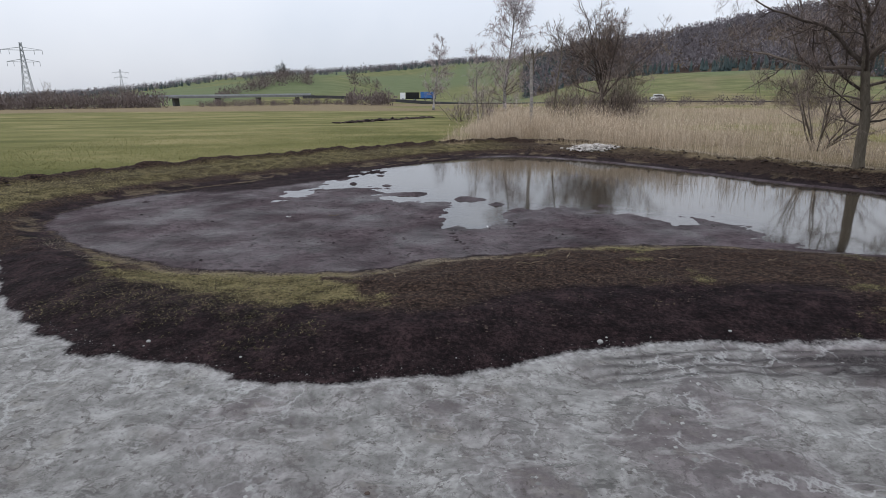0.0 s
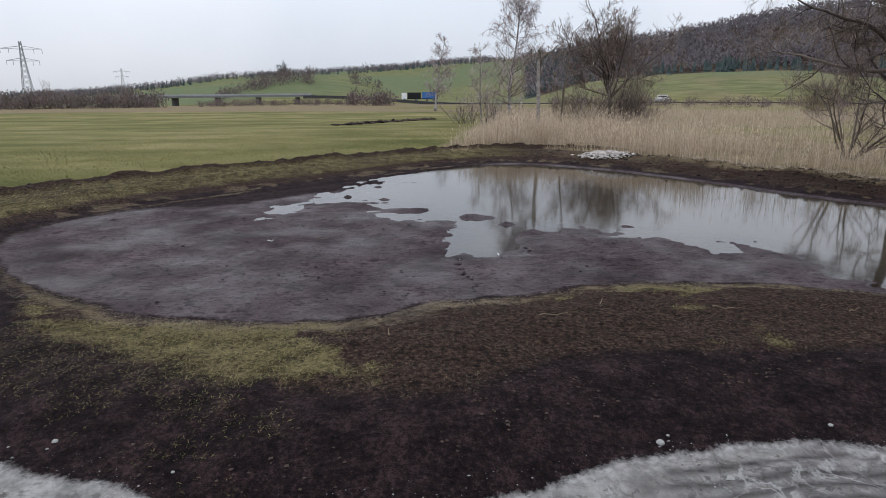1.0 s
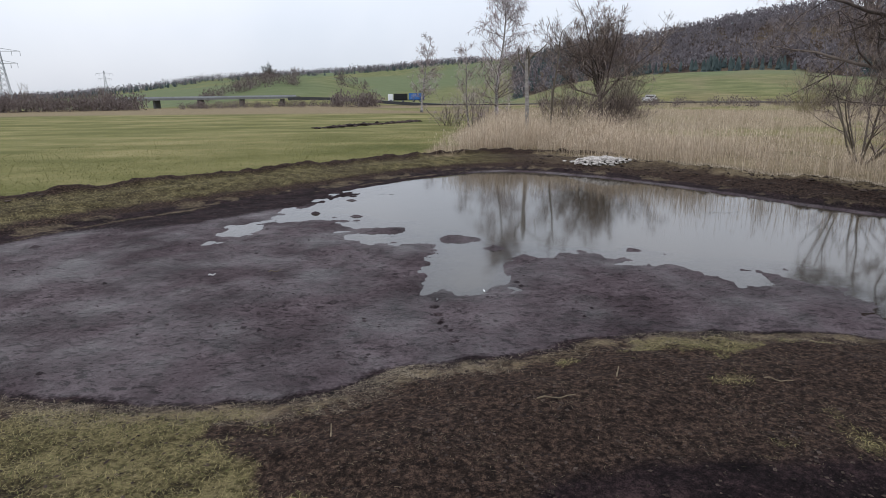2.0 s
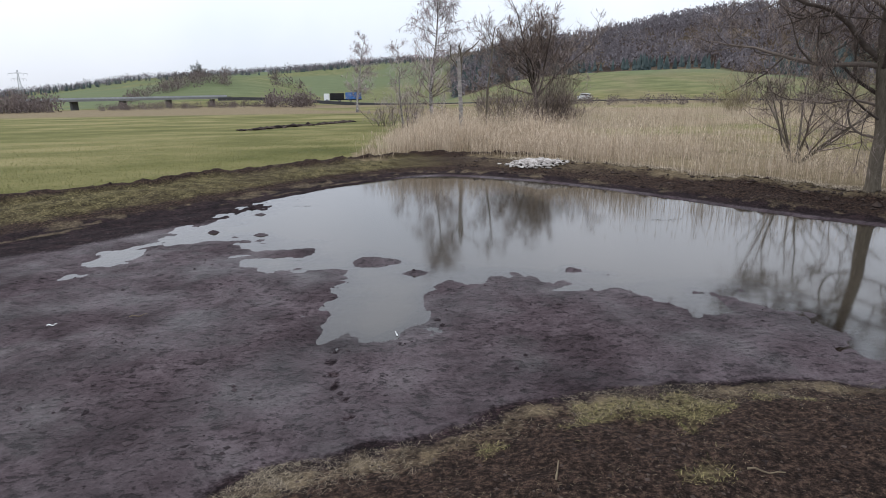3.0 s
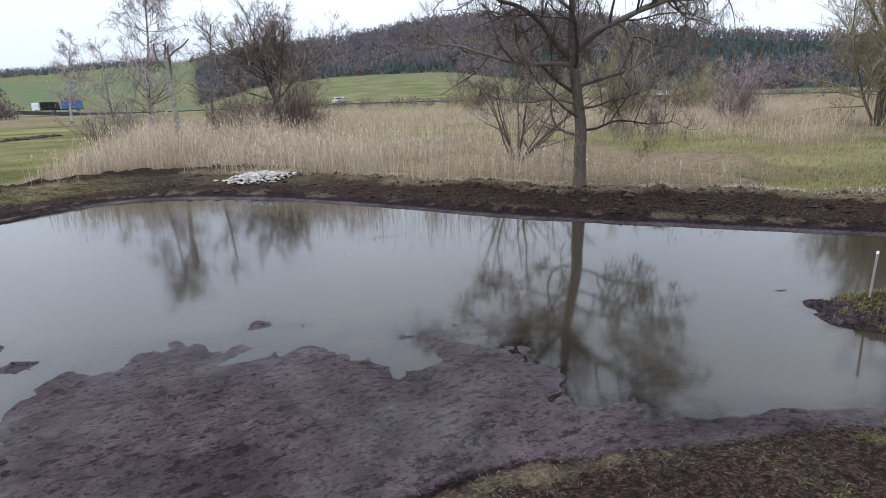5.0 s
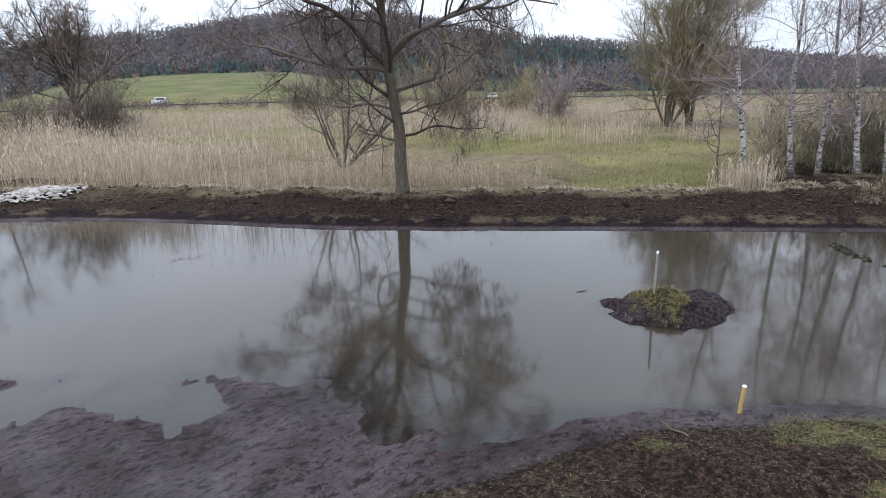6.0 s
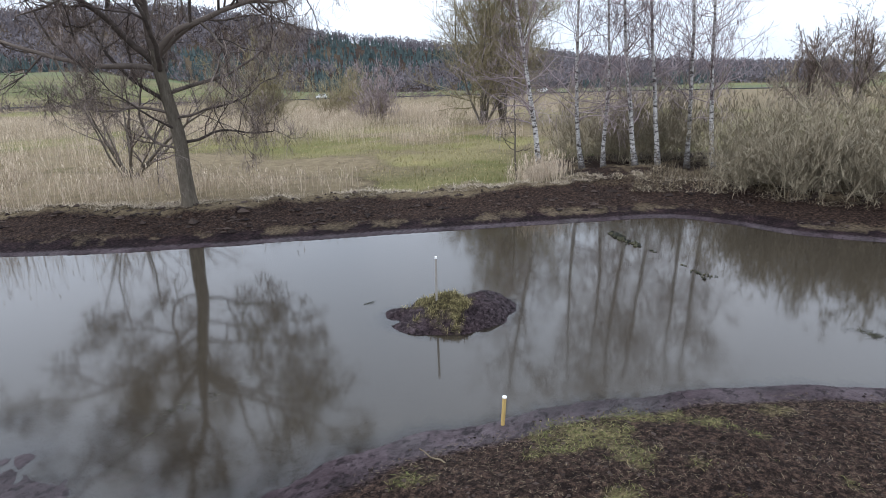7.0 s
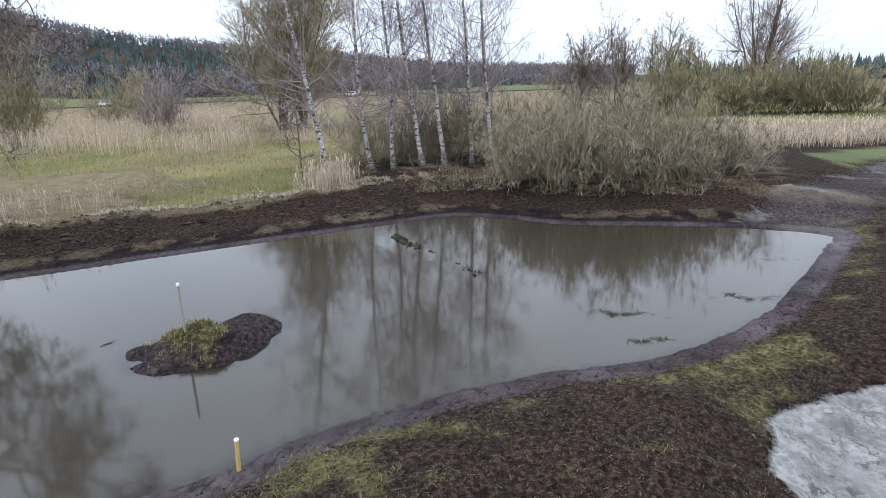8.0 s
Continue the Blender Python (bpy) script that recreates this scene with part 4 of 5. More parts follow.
def spreading(name, x, y, tall, radius, seed, label, mats=(M_BARK, M_BRANCH, M_TWIG), lean=(0.02, 0.0), group="", fine=(9, 8, 6), start=0.18, finest=0.005, ratio=0.55, count=15, lift=0.05, angle=66, thin=0.55):
    lv = [dict(k=10, wobble=0.09, lift=0.03, sides=12, tip=0.30, flare=1.45, lot=0),
          dict(count=count, tmin=start, angle=angle, spread=14, ratio=ratio, thin=thin, k=9, wobble=0.2, lift=lift, sides=7, lot=1),
          dict(count=fine[0], tmin=0.2, angle=48, ratio=0.5, thin=0.55, k=5, wobble=0.17, lift=0.02, sides=4, lot=1),
          dict(count=fine[1], tmin=0.15, angle=45, ratio=0.5, thin=0.55, k=4, wobble=0.16, lift=0.0, sides=3, lot=2),
          dict(count=fine[2], tmin=0.1, angle=42, ratio=0.6, thin=0.6, k=2, wobble=0.14, lift=-0.03, sides=3, lot=2)]
    return plant(name, foot(x, y), label, "tree", one((0, 0, 0), lean, tall, radius), lv, seed, mats, group, finest)


def fan(r, count, spread, tall, radius, reach=0.35, low=0.6):
    """Stems of a shrub, fanning out of one stool."""
    a = r.random(count) * 6.283
    out = np.stack([np.cos(a), np.sin(a), 0 * a], -1)
    base = out * (r.random(count) * spread)[:, None]
    way = out * (np.abs(r.normal(0, reach, count)))[:, None] + np.array([0, 0, 1.0])
    return base, way, tall * r.uniform(low, 1.05, count), radius * r.uniform(0.5, 1.1, count)


def shrub(name, x, y, tall, spread, stems, seed, label, mats, category="shrub", group="", radius=0.03, reach=0.4, fine=(7, 6, 0), finest=0.005, wob=0.09, low=0.6, last=3):
    r = np.random.default_rng(seed + 1000)
    lv = [dict(k=7, wobble=wob, lift=0.03, sides=5, tip=0.25, lot=0),
          dict(count=fine[0], tmin=0.12, angle=44, ratio=0.42, thin=0.6, k=4, wobble=0.12, lift=0.04, sides=3, lot=2),
          dict(count=fine[1], tmin=0.05, angle=46, ratio=0.5, thin=0.65, k=last, wobble=0.12, lift=0.02, sides=3, lot=2)]
    if fine[2]:
        lv.append(dict(count=fine[2], tmin=0.1, angle=36, ratio=0.55, thin=0.7, k=2, wobble=0.12, lift=0.0, sides=3, lot=2))
    return plant(name, foot(x, y), label, category, fan(r, stems, spread, tall, radius, reach, low), lv, seed, mats, group, finest, ("stool", "limbwork", "crown"))


BOUGH_SPECS = (  # height on the bole, way along the bank, away from the water, up, length, radius
    (4.9, 0.05, 0.05, 1.00, 5.4, 0.130), (4.5, -0.60, 0.10, 0.75, 5.4, 0.110), (4.7, 0.50, -0.20, 0.80, 5.4, 0.105), (4.75, 0.88, 0.10, 0.42, 5.8, 0.092), (4.4, -0.88, -0.20, 0.45, 5.8, 0.09),
    (4.2, 0.10, 0.80, 0.60, 4.6, 0.078), (4.3, 0.20, -0.85, 0.50, 4.6, 0.078), (3.7, 0.85, 0.30, 0.36, 5.0, 0.066), (3.4, -0.85, 0.40, 0.38, 5.0, 0.066),
    (2.0, -0.95, 0.10, 0.20, 3.6, 0.050), (2.2, 0.95, -0.10, 0.18, 3.4, 0.050), (2.9, 0.70, -0.60, 0.30, 3.4, 0.044), (2.6, -0.60, -0.70, 0.30, 3.4, 0.044), (3.1, -0.95, 0.0, 0.25, 4.2, 0.05))


def alder(x, y, seed):
    """The big tree: a stout bole that forks near five metres, crooked level boughs below, a broad crown above."""
    r = np.random.default_rng(seed)
    ob = thing("alder_tree", foot(x, y), "large gnarled leafless alder with grey bark in the reeds", "tree")
    bole, rad = shoots(r, np.array([[0, 0, -0.1]]), np.array([[-0.02, 0.01, 1.0]]), np.array([5.0]), np.array([0.235]), 11, 0.06, 0.03, 0.66)
    rad[0, 0] *= 1.35
    part("trunk", mesh_of("trunk", *tubes(bole, rad, 14), True), M_BARK, ob)
    right, back = np.array([0.76, -0.65, 0]), np.array([0.65, 0.76, 0])
    spec = np.array(BOUGH_SPECS)
    t = np.clip(spec[:, 0] / 5.0, 0, 0.99)
    k = (t * 10).astype(int)
    base = bole[0, k] * (1 - (t * 10 - k))[:, None] + bole[0, k + 1] * (t * 10 - k)[:, None]
    way = spec[:, 1:2] * right + spec[:, 2:3] * back + spec[:, 3:4] * np.array([0, 0, 1.0])
    paths, radii = shoots(r, base, way, spec[:, 4] * 1.12, spec[:, 5], 15, 0.17, np.where(spec[:, 3] > 0.6, 0.0, 0.022), 0.2)
    wood = [tubes(paths, radii, 8)]
    for count, ratio, least, sides in ((10, 0.46, 0.013, 6), (7, 0.55, 0.008, 4)):
        b, w, l, q = offspring(r, paths, radii, count, 0.18, 52, 15, ratio, 0.58)
        paths, radii = shoots(r, b, w, l, np.maximum(q, least), 7, 0.21, 0.045, 0.35)
        wood.append(tubes(paths, radii, sides))
    tagged(part("limbwork", mesh_of("limbwork", *join(wood), True), M_BRANCH, ob), kind="stuff")
    fine = []
    for count, ratio, k, drop in ((6, 0.85, 4, 0.02), (5, 0.85, 3, -0.03)):
        b, w, l, q = offspring(r, paths, radii, count, 0.12, 44, 14, ratio, 0.6)
        paths, radii = shoots(r, b, w, np.clip(l, 0.22, 1.0), np.maximum(q, 0.0042), k, 0.16, drop, 0.6)
        fine.append(tubes(paths, radii * 1.25, 2))
    tagged(part("crown", mesh_of("crown", *join(fine), True), M_TWIG, ob), kind="stuff")


alder(17.4, 26.7, 5)
shrub("willow_shrub", 20.6, 35.4, 6.6, 0.45, 9, 12, "leafless multi-stemmed shrub leaning out of the reeds", (M_BARK, M_BRANCH, M_TWIG), radius=0.085, reach=0.85, fine=(7, 5, 3), wob=0.10, finest=0.0055)
for k, (x, y, tall, rad, lean) in enumerate((
        (27.4, 18.8, 10.0, 0.115, (-0.06, 0.18)), (29.9, 18.0, 10.6, 0.100, (-0.05, 0.15)), (30.2, 17.2, 10.2, 0.092, (-0.03, 0.10)), (30.3, 15.9, 10.8, 0.105, (-0.05, 0.16)),
        (31.1, 15.2, 11.0, 0.105, (-0.03, 0.12)), (32.3, 14.3, 10.8, 0.100, (-0.01, 0.05)), (31.9, 13.2, 11.0, 0.095, (-0.02, 0.10)))):
    birch(x, y, tall, rad, lean, 40 + k, dense=1.5, hang=-0.12, finest=0.006)
spreading("sapling", 26.7, 19.5, 4.4, 0.04, 48, "thin dark leafless sapling beside the birches", fine=(5, 4, 0), start=0.2, finest=0.006, ratio=0.4, count=14, angle=60)
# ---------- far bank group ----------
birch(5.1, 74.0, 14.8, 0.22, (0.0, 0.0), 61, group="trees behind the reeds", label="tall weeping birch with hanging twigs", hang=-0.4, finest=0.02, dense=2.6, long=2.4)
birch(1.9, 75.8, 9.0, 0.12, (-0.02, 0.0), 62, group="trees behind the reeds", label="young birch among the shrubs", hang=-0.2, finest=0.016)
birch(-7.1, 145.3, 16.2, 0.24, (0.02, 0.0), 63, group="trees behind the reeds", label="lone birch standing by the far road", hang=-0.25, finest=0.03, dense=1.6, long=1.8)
plant("dead_birch", foot(5.85, 52.5), "broken dead birch with a splintered forked top", "birch tree", one((0, 0, 0), (0.0, 0.0), 6.2, 0.19),
      [dict(k=9, wobble=0.02, sides=9, tip=0.6, flare=1.35, lot=0), dict(count=6, tmin=0.72, angle=28, spread=12, ratio=0.5, thin=0.62, k=7, wobble=0.22, lift=0.12, sides=6, tip=0.55, lot=1),
       dict(count=3, tmin=0.3, angle=52, ratio=0.32, thin=0.5, k=5, wobble=0.24, sides=4, lot=1)], 64, (M_DEADBARK, M_BARK, M_TWIG), finest=0.02)
plant("oak_tree", foot(18.3, 79.3), "bare round-crowned tree behind the reeds", "tree", one((0, 0, 0), (0.0, 0.0), 6.0, 0.34),
      [dict(k=8, wobble=0.05, lift=0.03, sides=10, tip=0.6, flare=1.4, lot=0), dict(count=18, tmin=0.5, angle=42, spread=20, ratio=2.2, thin=0.5, k=9, wobble=0.12, lift=0.03, sides=6, tip=0.2, lot=1),
       dict(count=10, tmin=0.2, angle=44, ratio=0.48, thin=0.5, k=5, wobble=0.13, lift=0.02, sides=4, lot=1), dict(count=11, tmin=0.12, angle=44, ratio=0.55, thin=0.6, k=3, wobble=0.12, sides=3, lot=2),
       dict(count=5, tmin=0.1, angle=40, ratio=0.6, thin=0.7, k=2, wobble=0.1, sides=3, lot=2)], 65, (M_BARK, M_BRANCH, M_TWIG), finest=0.022)
for k, (x, y, tall, spread, stems, m) in enumerate((
        (17.6, 73.0, 9.5, 1.8, 60, M_TWIG), (19.7, 76.2, 9.5, 2.0, 60, M_TWIG), (13.9, 70.8, 7.5, 1.8, 50, M_TWIG), (9.8, 60.8, 5.5, 1.3, 26, M_TWIG_OLIVE), (11.1, 68.6, 7.0, 1.4, 26, M_TWIG),
        (2.9, 71.9, 5.5, 1.4, 26, M_TWIG_PURPLE), (-0.2, 81.4, 6.0, 1.6, 26, M_TWIG_PURPLE), (22.3, 81.2, 5.0, 1.6, 24, M_TWIG))):
    shrub("bush", x, y, tall * 0.72, spread, stems, 70 + k, "dense leafless brown bush behind the reeds", (M_BRANCH, M_BRANCH, m), "bush", "bushes behind the reeds", 0.035, 0.5, (7, 7, 0), 0.013, 0.15, 0.4)
spreading("young_alder", 8.7, 58.8, 9.0, 0.12, 66, "thin leafless alder beside the dead birch", fine=(6, 6, 0), start=0.3, finest=0.01, ratio=0.4)
# ---------- meadow willows ----------
for k, (x, y, tall, stems) in enumerate(((56.9, 37.1, 17.5, 10), (60.3, 36.8, 15.5, 7))):
    shrub("willow_tree", x, y, tall, 0.45, stems, 90 + k, "tall olive crack willow with many upright limbs", (M_BARK, M_TWIG_OLIVE, M_TWIG_OLIVE), "tree", "willows in the meadow", 0.14, 0.55, (18, 13, 8), 0.0105, 0.12, 0.7)
for k, (x, y, tall, spread, stems) in enumerate(((43.4, 52.2, 7.2, 1.6, 44), (57.1, 50.5, 5.6, 1.4, 38), (76.9, 70.5, 6.0, 1.5, 30), (66.2, 65.1, 6.0, 1.4, 30), (91.5, 83.3, 6.5, 1.8, 26), (53.7, 96.4, 5.5, 1.6, 26), (74.5, 101.7, 6.0, 2.0, 26))):
    shrub("bush", x, y, tall * 1.2, spread, stems, 100 + k, "rounded leafless willow bush in the wet meadow", (M_TWIG_OLIVE, M_BRANCH, M_TWIG_PURPLE if k == 1 else M_TWIG_OLIVE), "bush", "bushes in the meadow", 0.03, 0.55, (9, 9, 0), 0.015, 0.18, 0.35, 2)
# ---------- thicket at the pond's end ----------
for k, (x, y, tall, spread) in enumerate(((27.9, 11.4, 3.6, 1.2), (27.1, 9.7, 4.1, 1.4), (27.1, 8.1, 4.4, 1.5), (28.1, 7.2, 4.4, 1.5), (29.2, 5.6, 4.1, 1.5), (31.0, 4.5, 3.6, 1.4), (30.2, 10.9, 5.4, 1.6), (30.5, 8.3, 5.4, 1.8), (32.5, 6.7, 5.1, 1.6), (33.5, 11.7, 5.8, 1.8), (33.4, 15.6, 5.8, 1.6), (35.6, 15.1, 6.4, 1.8), (34.6, 18.9, 5.2, 1.6), (32.9, 17.4, 5.2, 1.5))):
    shrub("thicket_bush", x, y, tall * 0.66, spread * 1.1, 44, 120 + k, "dense grey-brown leafless thicket above the bank", (M_TWIG_THICKET, M_BRANCH, M_TWIG_THICKET), "bush", "thicket bushes at the pond end", 0.014, 0.6, (12, 12, 0), 0.0064, 0.26, 0.3, 2)
# ---------- trees behind the thicket ----------
def bearing(az, d):
    return 6.9 + d * math.sin(radians(az)), 9.0 + d * math.cos(radians(az))


for k, (az, d, tall, m) in enumerate(((91.7, 70, 10.5, M_TWIG), (88.3, 74, 9.5, M_TWIG), (95.3, 72, 9.5, M_TWIG_OLIVE), (98.3, 72, 9.0, M_TWIG_OLIVE))):
    x, y = bearing(az, d)
    shrub("willow_tree", x, y, tall * 0.9, 0.35, 8, 140 + k, "round-crowned leafless tree behind the thicket", (M_BARK, M_BRANCH, m), "tree", "trees behind the thicket", 0.15, 0.5, (14, 9, 5), 0.016, 0.13, 0.7)
x, y = bearing(102.9, 80)
shrub("poplar_tree", x, y, 15.5, 0.4, 9, 145, "tall upright leafless tree behind the thicket", (M_BARK, M_BRANCH, M_TWIG), "tree", "", 0.16, 0.36, (15, 8, 4), 0.013, 0.07, 0.75)
for k, (az, d, tall, spread) in enumerate(((101.2, 60, 7.6, 1.8), (104.6, 64, 8.0, 2.2), (107.4, 63, 8.4, 2.2), (110.0, 66, 8.0, 2.2), (96.2, 64, 7.0, 1.8), (114.8, 76, 5.4, 2.0))):
    x, y = bearing(az, d)
    shrub("willow_bush", x, y, tall * 0.66, spread, 50, 160 + k, "rounded olive willow bush behind the thicket", (M_BRANCH, M_BRANCH, M_TWIG_OLIVE), "bush", "bushes behind the thicket", 0.03, 0.5, (12, 14, 0), 0.014, 0.18, 0.35, 2)


# ---------- woods on the hills ----------
def conifers(r, x, y, tall, name, label):
    """Spruces: three ragged tiers each."""
    z = height(x, y) - 2.5
    pieces = []
    for lo, hi, wide in ((0.08, 0.5, 0.22), (0.3, 0.75, 0.16), (0.55, 1.0, 0.10)):
        n, s = len(x), 6
        a = np.arange(s) * 6.283 / s + r.random((n, 1)) * 6.283
        rad = tall[:, None] * wide * r.uniform(0.7, 1.25, (n, s))
        ring = np.stack([x[:, None] + np.cos(a) * rad, y[:, None] + np.sin(a) * rad, z[:, None] + tall[:, None] * (lo + r.uniform(-0.03, 0.03, (n, s)))], -1)
        top = np.stack([x, y, z + tall * hi], -1)[:, None]
        v = np.concatenate([ring, top], 1)
        o = np.arange(n)[:, None, None] * (s + 1)
        i = np.arange(s)
        f = (o + np.stack([i, (i + 1) % s, np.full(s, s)], -1)[None]).reshape(-1, 3)
        pieces.append((v.reshape(-1, 3), f))
    return single(name, mesh_of(name, *join(pieces)), M_CONIFER_HAZED, label, "forest", kind="stuff")


def bare_wood(r, x, y, tall, wide, name, label, material, slips=34, fine=1.0):
    """Far leafless trees: each crown a loose heap of upright slips of twigs."""
    n = len(x)
    z = height(x, y) - 0.2 * tall
    p = r.normal(0, 1, (n, slips, 3))
    p = p / np.linalg.norm(p, axis=-1, keepdims=True) * r.random((n, slips, 1)) ** 0.5 * r.uniform(0.8, 1.15, (n, slips, 1))
    c = np.stack([x, y, z + tall * 0.58], -1)[:, None] + p * np.stack([wide, wide, tall * 0.54], -1)[:, None]
    up = np.array([0, 0, 1.0]) * 0.6 + p * 0.45 + r.normal(0, 0.3, p.shape)
    up = unit(up) * (tall[:, None, None] * r.uniform(0.035, 0.085, (n, slips, 1)))
    sd = unit(np.cross(up, r.normal(0, 1, up.shape))) * (wide[:, None, None] * fine * r.uniform(0.10, 0.22, (n, slips, 1)))
    v = np.stack([c - up - sd * 0.5, c - up + sd * 0.5, c + up + sd, c + up - sd], 2).reshape(-1, 3)
    return single(name, mesh_of(name, v, np.arange(len(v)).reshape(-1, 4)), material, label, "forest", kind="stuff")


r = np.random.default_rng(55)
az, d = r.uniform(5.5, 92.8, 5200), np.sqrt(r.uniform(545 ** 2, 930 ** 2, 5200))
hx, hy = 3 + d * np.sin(np.radians(az)), 8 + d * np.cos(np.radians(az))
spruce = (fbm(hx, hy, 120, 3, 41) > 0.70) | ((d < 615) & (az > 14.7) & (az < 38.6) & (fbm(hx, hy, 50, 2, 42) > 0.38)) | ((np.abs(az - 49.4) < 4.0) & (d < 650)) | ((d > 880) & (r.random(5200) < 0.15)) | ((az < 12.9) & (r.random(5200) < 0.5))
conifers(r, hx[spruce], hy[spruce], r.uniform(10, 15, int(spruce.sum())), "spruce_forest", "dark spruce woods on the hillside")
hx, hy = hx[~spruce], hy[~spruce]
bare_wood(r, hx, hy, r.uniform(12, 18, len(hx)), r.uniform(4.5, 7, len(hx)), "bare_forest", "purple-brown leafless woods on the hill", M_WOODS_HAZED, 30, 0.7)
az, d = r.uniform(-43.4, 9.2, 3600), r.uniform(1130, 1480, 3600)
lx, ly = 3 + d * np.sin(np.radians(az)), 8 + d * np.cos(np.radians(az))
keep = fbm(lx, ly, 180, 3, 43) > 0.36
lx, ly = lx[keep], ly[keep]
half = r.random(len(lx)) < 0.35
conifers(r, lx[half], ly[half], r.uniform(9, 13, int(half.sum())), "spruce_forest", "dark forest on the far ridge")
bare_wood(r, lx[~half], ly[~half], r.uniform(10, 16, int((~half).sum())), r.uniform(5, 8, int((~half).sum())), "bare_forest", "leafless woods on the far ridge", M_WOODS_HAZED, 24, 0.5)
az, d = r.uniform(95.7, 135.0, 420), r.uniform(330, 400, 420)
conifers(r, 3 + d * np.sin(np.radians(az)), 8 + d * np.cos(np.radians(az)), r.uniform(11, 15, 420), "spruce_forest", "dark spruce wood beyond the green field")

# hedges along the road and at the field's end
az = np.concatenate([r.uniform(-49.4, -28.6, 260), r.uniform(-25.6, -11.0, 120), r.uniform(6.4, 73.3, 300), r.uniform(-11.9, -7.7, 30)])
d = np.concatenate([r.uniform(205, 235, 260), r.uniform(208, 240, 120), r.uniform(170, 240, 300), r.uniform(200, 225, 30)])
tall = np.concatenate([r.uniform(3.0, 6.5, 260), r.uniform(1.2, 3.4, 120), r.uniform(1.5, 4.0, 300), r.uniform(3, 7.0, 30)])
bare_wood(r, 3 + d * np.sin(np.radians(az)), 8 + d * np.cos(np.radians(az)), tall, tall * 0.55, "hedge", "long brown leafless hedge beyond the field", M_HEDGE, 80, 0.30)
# scattered trees on the grassy hill
az, d = np.concatenate([r.uniform(-22.7, -14.8, 46), r.uniform(-11.0, -8.1, 6)]), np.concatenate([r.uniform(350, 410, 46), r.uniform(360, 400, 6)])
bare_wood(r, 3 + d * np.sin(np.radians(az)), 8 + d * np.cos(np.radians(az)), r.uniform(5, 9, 52), r.uniform(3, 5, 52), "hill_bushes", "bare bushes on the slope of the grassy hill", M_HEDGE, 110, 0.28)
# ---------- grass, straw and soil on the banks ----------
def along(loop, count, lo, hi):
    """Random places at a given distance outside a closed curve."""
    nxt = np.roll(loop, -1, 0)
    k = r.integers(0, len(loop), count)
    t = r.random((count, 1))
    p = loop[k] * (1 - t) + nxt[k] * t
    e = nxt[k] - loop[k]
    out = np.stack([e[:, 1], -e[:, 0]], -1) / np.linalg.norm(e, axis=1, keepdims=True)
    p = p + out * r.uniform(lo, hi, (count, 1))
    return p[:, 0], p[:, 1]


def cover_scatter(r, count, box, key, limit=0.5):
    x, y = r.uniform(box[0], box[1], count), r.uniform(box[2], box[3], count)
    z, cov, sd = land(x, y)
    keep = r.random(count) < np.clip((cov[key] - limit) * 3, 0, 1)
    return x[keep], y[keep], z[keep], sd[keep]


r = np.random.default_rng(77)
for count, box in ((240000, (-9, 13, 7.5, 16)), (90000, (-14, 22, 1, 19))):
    x, y, z, _ = cover_scatter(r, count, box, "grass", 0.12)
    fresh = r.random(len(x)) < 0.12 + 0.6 * sstep(5, 9, x)
    for pick, look_of, label in ((~fresh, M_BLADE, "matted olive and yellow old grass on the near bank"), (fresh, M_FRESH, "fresh olive-green grass patches on the near bank")):
        n = int(pick.sum())
        single("bank_grass", mesh_of("bank_grass", *blades(r, x[pick], y[pick], r.uniform(0.025, 0.085, n), r.uniform(0.004, 0.009, n), 1.1, z[pick] - 0.005, 0.6)), look_of, label, "grass", kind="stuff")
x, y, z, _ = cover_scatter(r, 90000, (-22, 6, 15, 46), "grass", 0.3)
single("bank_grass", mesh_of("bank_grass", *blades(r, x, y, r.uniform(0.05, 0.13, len(x)), r.uniform(0.010, 0.02, len(x)), 1.1, z - 0.005, 0.5)), M_BLADE,
       "strip of tan and green grass between bank and field", "grass", kind="stuff")
x, y, z, sd = cover_scatter(r, 220000, (-12, 22, 0, 17), "soil", 0.2)
keep = r.random(len(x)) < (0.45 + 0.55 * sstep(6, 9, x)) * sstep(0.30, 0.62, fbm(x, y, 0.7, 3, 65))
x, y, z = x[keep], y[keep], z[keep]
single("straw_litter", mesh_of("straw_litter", *blades(r, x, y, r.uniform(0.015, 0.06, len(x)), r.uniform(0.003, 0.0065, len(x)), 1.4, z + 0.004, 0.1)), M_STRAW,
       "loose pale straw and roots strewn over dark soil", "straw", kind="stuff")
x, y, z, sd = cover_scatter(r, 230000, (-4, 32, 0, 45), "dry", 0.25)
keep = (sd < 5.4) & ((sd < 0.8) | (y > 0.25 * x + 14 - 0.9 * np.maximum(x - 12, 0)))
x, y, z = x[keep], y[keep], z[keep]
single("shore_straw", mesh_of("shore_straw", *blades(r, x, y, r.uniform(0.04, 0.15, len(x)), r.uniform(0.005, 0.012, len(x)), 1.35, z + 0.004, 0.2)), M_STRAW,
       "pale dead grass and roots hanging along the pond edge", "straw", kind="stuff")
x, y, z, _ = cover_scatter(r, 80000, (-30, 5, 20, 70), "field", 0.4)
keep = r.random(len(x)) < np.clip(1.9 - np.hypot(x - 1, y - 5) / 36, 0, 1)
x, y, z = x[keep], y[keep], z[keep]
single("field_grass", mesh_of("field_grass", *blades(r, x, y, r.uniform(0.05, 0.13, len(x)), r.uniform(0.014, 0.03, len(x)), 0.9, z - 0.01, 0.8)), M_BLADE_GREEN,
       "short green meadow grass with yellow patches", "grass", kind="stuff")
